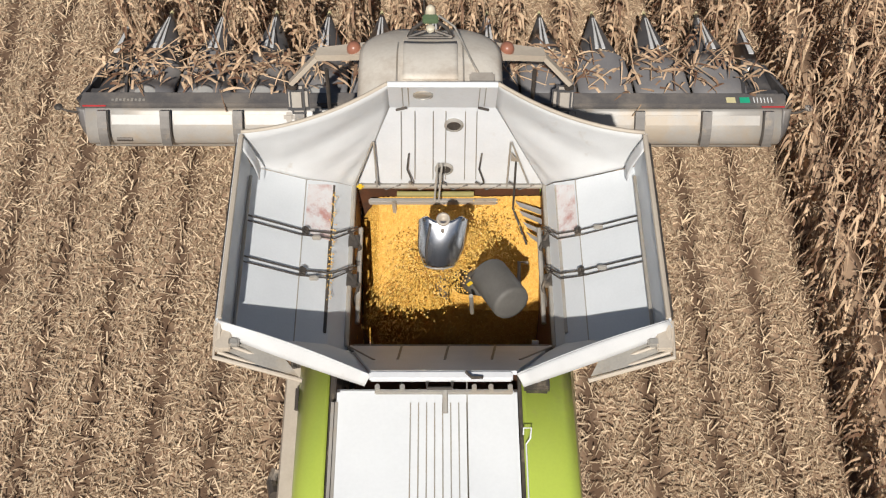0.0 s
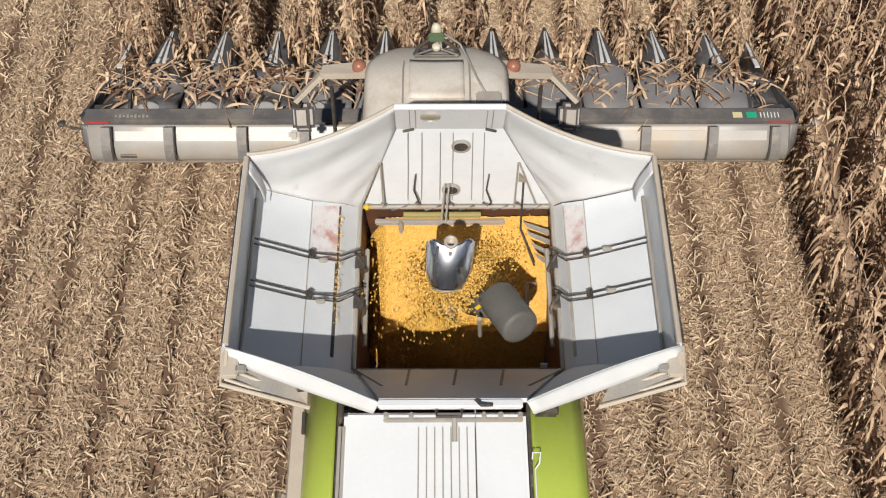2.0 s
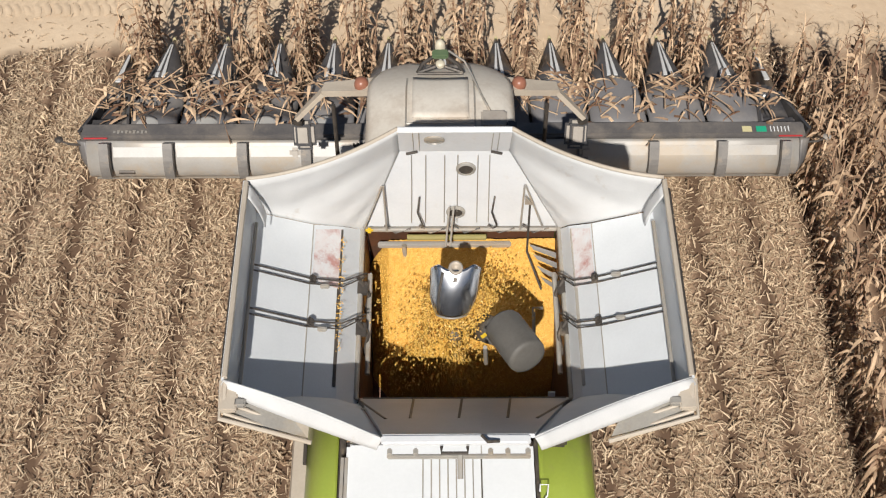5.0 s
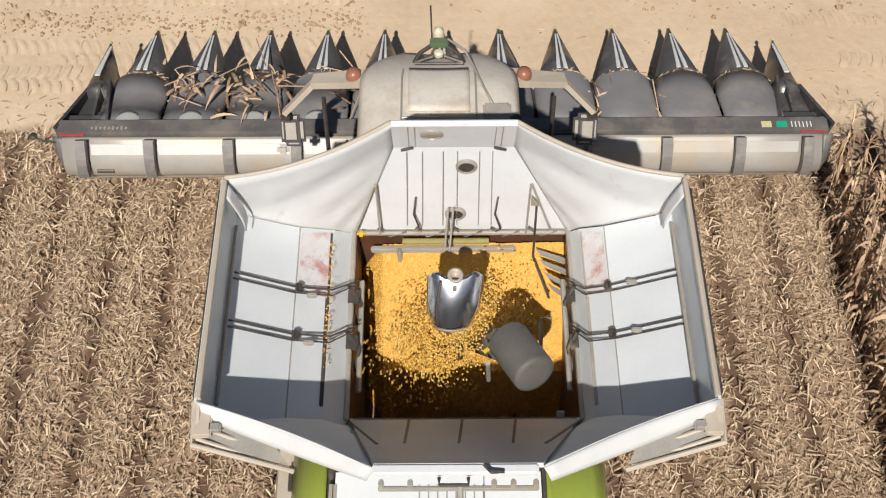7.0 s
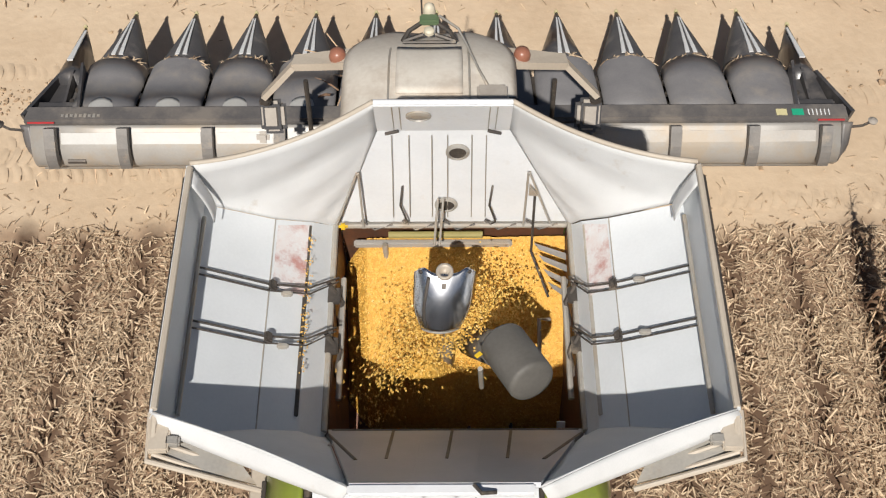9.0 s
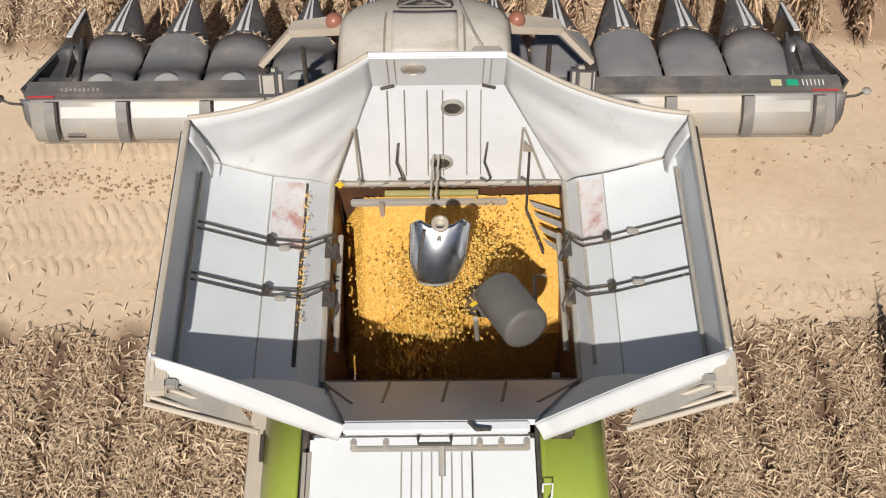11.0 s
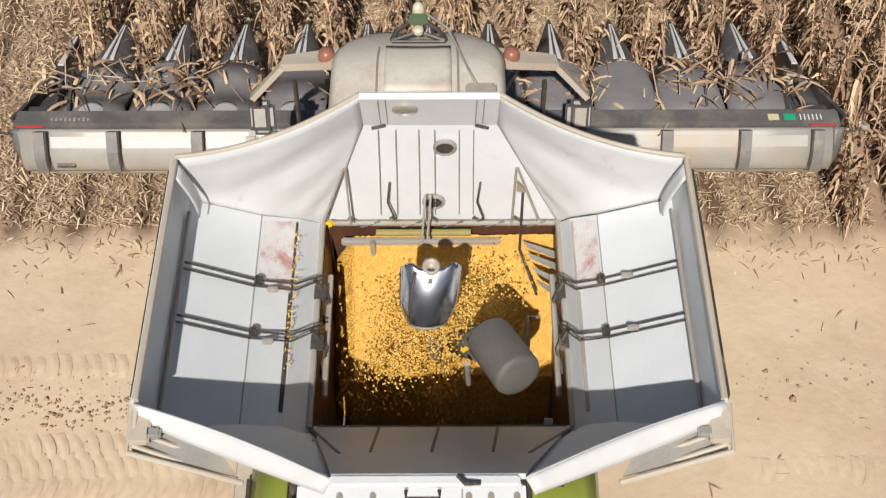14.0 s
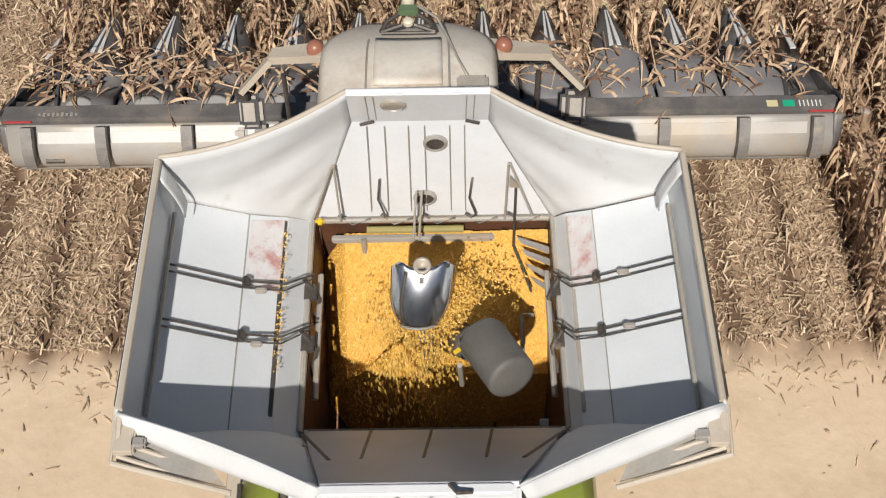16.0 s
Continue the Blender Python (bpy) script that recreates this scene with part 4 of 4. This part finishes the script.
def scoop(u, v):
    """u across from ear to ear, v from the notched top to the rounded lip."""
    e = 2 * u - 1
    w = 0.205 * (1 - 0.10 * v - 0.52 * max(0, v - 0.55) ** 1.6 * 2)
    ear = 0.10 * math.exp(-((abs(e) - 0.72) / 0.22) ** 2) - 0.03
    p = HOOD_TOP.lerp(HOOD_LOW, v - ear * (1 - v) + 0.06 * (1 - e * e) * v)
    bulge = 0.20 * math.sqrt(max(0, 1 - (0.97 * e) ** 2)) * (0.55 + 0.75 * v - 0.75 * v * v)
    return p + Vector((w * e, -0.62 * bulge, 0.78 * bulge))


auger = part("filling_auger", sheet(scoop, 24, 16, 0.008), CHROME, harvester, "polished steel hood of the filling auger", True)
part("cap", turned([(0.055, 0.0), (0.06, 0.05), (0.04, 0.06), (0.032, 0.02)], Matrix.Translation(Vector(scoop(0.5, 0.06)) + Vector((0, 0.03, 0.0))) @ pose(0, 0, 0, 20), 20), TROUGH, auger, "", True)
part("lip", rod([scoop(k / 24, 1.0) for k in range(25)], 0.011, 6), STEEL, auger, "", True)
part("seam_strip", rod([Vector(scoop(0.24 - 0.10 * k / 10, 0.10 + 0.085 * k)) + Vector((0, -0.004, 0.006)) for k in range(11)], 0.013, 6), DARK, auger, "", True)
part("post", rod([(0.075, -6.86, 2.9), (0.078, -6.92, 4.35)], 0.07, 14), STEEL, auger, "", True)
for e in (0.10, 0.90):
    part("ear_bolt", turned([(0.018, 0), (0.018, 0.012), (0.006, 0.016)], Matrix.Translation(scoop(e, 0.06)), 10), DARK, auger)
    part("side_edge", rod([scoop(0.02 if e < 0.5 else 0.98, k / 10) for k in range(11)], 0.009, 6), STEEL, auger, "", True)
part("slot", plate(bmesh.new(), *(Vector(scoop(a, b)) + Vector((0, -0.006, 0.008)) for a, b in ((0.46, 0.26), (0.54, 0.26), (0.54, 0.16), (0.46, 0.16))), 0.004), DARK, auger)
pipe = part("unloading_pipe", turned([(0.06, 0.0), (0.153, 0.01), (0.160, 0.03), (0.160, 0.40), (0.153, 0.42), (0.115, 0.43), (0.02, 0.432)], Matrix.Translation((0.447, -7.460, 4.433)) @ Vector((0.432, -0.875, 0.217)).to_track_quat("Z", "Y").to_matrix().to_4x4(), 32), GREY, harvester, "dull grey tube leaning in the grain tank", True)
part("stem", rod([(0.482, -7.530, 4.400), (0.282, -6.650, 3.15)], 0.125, 20), GREY, pipe, "", True)
part("tag", one((0.294, -7.582, 4.452), (0.05, 0.03, 0.01), 0.002, pose(0, 0, 0, 0, 0, 40)), YELLOW, pipe)
part("strut", rod([(0.310, -7.573, 4.261), (0.329, -7.491, 3.879)], 0.018), STEEL, pipe)
part("rung", rod([(0.86, -6.72, 3.55), (0.78, -6.76, 3.62), (0.78, -7.0, 3.45)], 0.016), STEEL, tank)
for k, y in enumerate((-6.16, -6.27, -6.40, -6.52)):
    part("bracket", plate(bmesh.new(), (0.76 + 0.03 * k, y, 3.76), (1.0, y - 0.10, 3.76), (1.0, y - 0.15, 3.74), (0.80 + 0.03 * k, y - 0.05, 3.74), 0.015), STRAP, tank)
part("bracket_post", rod([(0.74, -6.12, 4.30), (0.74, -6.20, 3.70), (0.86, -6.55, 3.60)], 0.010), DARK, tank)
part("notice", one((0.88, -7.70, 3.70), (0.06, 0.012, 0.07), 0.002, pose(0, 0, 0, -30)), STRIPE, tank, "small white notice")
part("rung", rod([(-0.38, -6.14, 3.72), (-0.36, -6.2, 3.40)], 0.022), STEEL, tank)

# -- rear deck and flanks --
deck = part("engine_deck", one((-0.06, -10.75, 3.58), (1.54, 5.3, 0.12), 0.03), DECK, harvester, "white engine deck with long vent slots")
for k in range(8):
    part("vent_slot", one((-0.20 + 0.068 * k, -9.2, 3.645), (0.010, 1.9, 0.006)), STEEL, deck)
part("seam", one((0.16, -9.95, 3.645), (1.0, 0.012, 0.006)), STEEL, deck)
part("seam", one((0.28, -9.0, 3.645), (0.010, 1.9, 0.006)), STEEL, deck)
part("side_gap", one((0.735, -10.6, 3.56), (0.03, 5.6, 0.06)), DARK, deck)
part("handrail", rod([(0.745, -8.55, 3.64), (0.745, -8.52, 3.70), (0.81, -8.52, 3.70), (0.80, -8.60, 3.67), (0.765, -8.64, 3.64), (0.765, -9.6, 3.64)], 0.007), WHITE, deck)
part("flank", sheet(lambda u, v: (0.75 + 0.46 * u + 0.05 * max(0, u - 0.8) * 5, -7.7 - 5.6 * v, 3.55 - 0.02 * u - 1.6 * max(0, u - 0.85) ** 1.3 * 6), 12, 4, 0.05), GREEN, harvester, "lime green side panel", True)
part("flank", sheet(lambda u, v: (-0.90 - 0.30 * math.sin(u * 1.5), -7.7 - 5.6 * v, 3.58 - 0.32 * (1 - math.cos(u * 1.5)) - 1.2 * max(0, u - 0.85) * 4), 12, 4, 0.05), GREEN, harvester, "rounded lime green side panel", True)
part("skirt", sheet(lambda u, v: (-1.15 - 0.19 * u, -7.7 - 5.6 * v, 3.31 - 0.05 * u - 0.9 * max(0, u - 0.85)), 6, 4, 0.04), TAN, harvester, "dusty beige outer panel")
part("latch_plate", rod([(-1.20, -7.95, 3.36), (-1.20, -8.15, 3.34)], 0.018), DARK, harvester)
part("latch_plate", rod([(-1.36, -8.6, 3.1), (-1.40, -8.7, 3.05), (-1.36, -8.85, 3.1)], 0.05), DARK, harvester)
part("side_channel", one((-0.87, -10.6, 3.50), (0.05, 5.6, 0.10), 0.01), DARK, harvester)
part("air_duct", one((-0.845, -10.4, 3.60), (0.06, 4.4, 0.10), 0.03), TROUGH, harvester)
part("step_box", one((0.88, -8.06, 3.62), (0.22, 0.14, 0.10), 0.02), DARK, harvester)
part("body", one((-0.04, -10.5, 2.45), (2.2, 5.1, 2.0), 0.1), WHITE, harvester, "white body under the side panels")
part("straw_hood", one((-0.04, -13.2, 2.6), (1.9, 0.8, 1.6), 0.2), GREEN, harvester)
for sx in (-1, 1):
    part("side_cover", one((-0.03 + sx * 1.08, -6.85, 2.45), (0.08, 2.4, 1.8), 0.03), WHITE if sx < 0 else GREEN, harvester)
part("chassis", one((-0.04, -8.6, 1.25), (1.7, 8.4, 0.5), 0.1), DARK, harvester)
part("axle", rod([(-1.3, -5.6, 0.95), (1.2, -5.6, 0.95)], 0.14, 12), DARK, harvester)
part("axle", rod([(-1.2, -11.6, 0.65), (1.1, -11.6, 0.65)], 0.11, 12), DARK, harvester)


def wheel(x, y, r, w):
    hub = new("wheel")
    hub.parent = harvester
    hub.location = (x, y, r)
    m = pose(0, 0, 0, 0, 90, 0)
    bm = turned([(r * 0.58, -w / 2), (r * 0.93, -w / 2), (r * 0.96, -w * 0.42), (r * 0.96, w * 0.42), (r * 0.93, w / 2), (r * 0.58, w / 2)], m, 40)
    for k in range(22):
        for s in (-1, 1):
            a = 2 * math.pi * (k + (0.5 if s > 0 else 0)) / 22
            box(bm, (s * w * 0.24, 0.975 * r * math.cos(a), 0.975 * r * math.sin(a)), (w * 0.5, 0.07, 0.05), 0, pose(0, 0, 0, math.degrees(a) - 90, 0, 0) @ pose(0, 0, 0, 0, 0, s * 22))
    part("tyre", bm, RUBBER, hub)
    part("rim", turned([(0.12, -w * 0.2), (r * 0.45, -w * 0.3), (r * 0.58, -w * 0.45), (r * 0.58, w * 0.45), (r * 0.45, w * 0.3), (0.12, w * 0.2)], m, 32), STEEL, hub)
    return hub, r


wheels = [wheel(-1.25, -5.6, 0.95, 0.6), wheel(1.18, -5.6, 0.95, 0.6), wheel(-1.15, -11.6, 0.65, 0.45), wheel(1.08, -11.6, 0.65, 0.45)]


# ---- the grain in the tank ----
def heap(x, y):
    """Height of the grain: banked up at the front, a tongue under the spout, cut away behind to bare the dark sheet."""
    z = 3.12 + 0.80 * max(0, y + 6.80) - 0.15 * max(0, -6.80 - y) - 2.4 * max(0, -6.95 - y)
    z += 0.80 * math.exp(-((x + 0.10) / 0.22) ** 2 - ((y + 7.07) / 0.15) ** 2)
    z -= 2.0 * max(0, -0.53 - x) + 0.10 * max(0, -0.25 - x)
    return max(1.85, z) + 0.02 * noise.noise((x * 5, y * 5, 0))


bm = bmesh.new()
nx, ny = 80, 90
g = [[bm.verts.new((OX - 0.86 + 1.72 * i / nx, -7.80 + 1.74 * j / ny, heap(OX - 0.86 + 1.72 * i / nx, -7.80 + 1.74 * j / ny) + random.uniform(-0.006, 0.006))) for j in range(ny + 1)] for i in range(nx + 1)]
for i in range(nx):
    for j in range(ny):
        bm.faces.new((g[i][j], g[i + 1][j], g[i + 1][j + 1], g[i][j + 1]))
r = bmesh.ops.extrude_face_region(bm, geom=list(bm.faces))
for v in r["geom"]:
    if isinstance(v, bmesh.types.BMVert):
        v.co.z = 1.78
grain = tagged(part("corn_grain", bm, GRAIN), "heap of golden corn kernels filling the tank", "corn grain", kind="stuff")


def kernel(bm, p, rnd, s=0.008):
    m = Matrix.Translation(p) @ Euler([rnd.uniform(0, 6.28) for _ in range(3)]).to_matrix().to_4x4()
    v = [bm.verts.new(m @ (Vector(c) * s)) for c in ((-0.8, 0, 0), (0.8, 0, 0), (0, -0.7, 0), (0, 0.7, 0), (0, 0, -0.5), (0, 0, 1.2))]
    for a, b, c in ((0, 2, 5), (2, 1, 5), (1, 3, 5), (3, 0, 5), (2, 0, 4), (1, 2, 4), (3, 1, 4), (0, 3, 4)):
        bm.faces.new((v[a], v[b], v[c]))


rnd = random.Random(21)
bm = bmesh.new()
for _ in range(9000):
    x, y = rnd.uniform(-0.66, 0.98), rnd.uniform(-7.15, -6.08)
    kernel(bm, (x, y, heap(x, y) + 0.004), rnd, 0.0085)
for _ in range(160):
    v = rnd.random()
    kernel(bm, (rnd.uniform(-0.7, 0.3), -6.95 - 0.8 * v, 2.755 - 0.35 * v - 0.10 * math.sin(math.pi * v)), rnd, 0.0085)
for _ in range(140):
    kernel(bm, (-0.905 + rnd.gauss(0, 0.014), rnd.uniform(-7.5, -6.3), 4.085), rnd, 0.0085)
kernels = tagged(part("loose_kernels", bm, KERNEL), "loose golden corn kernels on the heap and the hinge ledge", "corn kernels", kind="stuff")

sprays = []
for k in range(26):
    bm = bmesh.new()
    for _ in range(300):
        r = abs(rnd.gauss(0, 0.10)) + 0.01 if rnd.random() < 0.78 else rnd.uniform(0.1, 0.36)
        a = rnd.uniform(0, 6.28)
        p = Vector((r * 1.5 * math.cos(a), r * math.sin(a), rnd.gauss(0, 0.05)))
        kernel(bm, p, rnd, 0.012)
    sprays.append(tagged(part("kernel_spray", bm, KERNEL), "golden kernels thrown from the filling auger", "corn kernels", "flying kernels", "stuff"))


def trash(x0, x1, n, seed):
    """A tangle of broken stalks and leaves lying on the header."""
    r = random.Random(seed)
    bm = bmesh.new()
    for _ in range(n):
        p = (r.uniform(x0, x1), r.gauss(-2.15, 0.22), r.uniform(1.41, 1.58))
        blade(bm, p, r.uniform(0, 6.28), r.uniform(0.12, 0.36), r.uniform(0.016, 0.052), r.uniform(-0.2, 0.6), r.uniform(0.2, 0.9), r.uniform(-1, 1))
    for _ in range(n // 6):
        p = Vector((r.uniform(x0, x1), r.gauss(-2.15, 0.2), r.uniform(1.43, 1.56)))
        a = r.uniform(0, 6.28)
        tube(bm, [p, p + Vector((0.4 * math.cos(a), 0.4 * math.sin(a), r.uniform(-0.02, 0.15)))], 0.007, 5)
    return tagged(part("stalk_tangle", bm, LEAF), "tangle of broken dry corn stalks lying on the header", "corn stalks", "stalks on the header", "stuff")


# each with the times at which it has slipped in and gathers again
tangles = [(trash(-3.3, -1.8, 70, 3), 7.4, 13.4), (trash(-1.2, -0.7, 26, 4), 9.2, 13.0), (trash(1.5, 2.9, 60, 5), 6.4, 13.2), (trash(-4.1, -3.4, 50, 6), 6.2, 13.8),
           (trash(-2.6, -0.8, 90, 7), 6.0, 13.6), (trash(2.6, 4.2, 90, 8), 5.8, 13.0), (trash(0.8, 2.0, 70, 9), 6.0, 13.5), (trash(-4.2, -2.4, 90, 10), 5.6, 13.1)]


# ---- what moves ----
def motions():
    ticks = [0.5 * k for k in range(33)]
    along = [(t, pose(0, travel(t), 0)) for t in ticks]
    for thing in (harvester, grain, kernels):
        walk(thing, along)
    for hub, r in wheels:
        x, y, z = hub.location
        walk(hub, [(t, pose(x, y, z, -math.degrees(travel(t) / r))) for t in ticks])
    for ob, t0, t1 in tangles:
        rows = [(t, pose(0, travel(t), 0)) for t in ticks if t < t0]
        rows += [(t0 + 0.5, pose(0, travel(t0 + 0.5) - 0.12, -0.12)), (t0 + 1.0, pose(0, travel(t0 + 1.0) - 0.25, -0.62))]
        rows += [(t, pose(0, travel(t) - 0.25, -0.62)) for t in ticks if t0 + 1.2 < t < t1]
        rows += [(t, pose(0, travel(t), 0)) for t in ticks if t > t1 + 0.8]
        walk(ob, rows)
    # stalks are drawn down between the snouts as the header reaches them
    for ob in swath:
        m = ob.matrix_basis.copy()
        y = m.translation.y
        t0, t1 = reach(y + 1.05), reach(y + 2.35)
        if t0 > 15.9:
            continue
        low = pose(0, 0.2, -2.15) @ m
        rows = [(0, m), (t0, m), (t1, low), (16, low)] if t0 > 0 else [(0, lerp_pose(m, low, -t0 / (t1 - t0))), (max(t1, 0.1), low), (16, low)]
        if t1 >= 15.9:
            rows = [(0, m), (t0, m), (t1, low)]
        walk(ob, rows)
    # kernels fly from the spout in an arc, sink into the heap and rise again under it
    rr = random.Random(5)
    for k, ob in enumerate(sprays):
        rows, t = [], -0.7 * k / len(sprays)
        while t < 16.2:
            ax, ay = rr.gauss(-0.17, 0.20), rr.uniform(-0.28, 0.06)
            if rr.random() < 0.36:
                ax, ay = rr.uniform(0.22, 0.46), rr.uniform(0.25, 0.72)
            for f in (0.0, 0.25, 0.5, 0.75, 1.0):
                tt = t + 0.5 * f
                z = 4.02 + 0.30 * f - 1.02 * f * f
                rows.append((tt, (0.10 + ax * (0.25 + 0.75 * f), -7.0 + ay * f, z), 60 * f))
            rows.append((t + 0.58, (0.05, -6.5, 2.5), 40))
            t += 0.7
        rows = [between(rows, 0.0)] + [r for r in rows if 0.03 < r[0] < 15.97] + [between(rows, 16.0)]
        walk(ob, [(a, pose(p[0], p[1] + travel(a), p[2], 0, 0, s)) for a, p, s in rows])


def between(rows, t):
    """The row at t seconds, on a line between its neighbours."""
    for (a, p, s), (b, q, r) in zip(rows, rows[1:]):
        if a <= t <= b:
            k = (t - a) / (b - a)
            return (t, tuple(lerp(p, q, k)), s + (r - s) * k)
    return (t, *rows[-1][1:])


def reach(d):
    """The time at which the snout tips have driven d metres."""
    return d / 0.825 if d < 0.825 * 9.7 else 9.7 + (d - 0.825 * 9.7) / 0.855


def lerp_pose(a, b, k):
    k = max(0.0, min(1.0, k))
    return Matrix.LocRotScale(a.translation.lerp(b.translation, k), a.to_quaternion(), None)


motions()
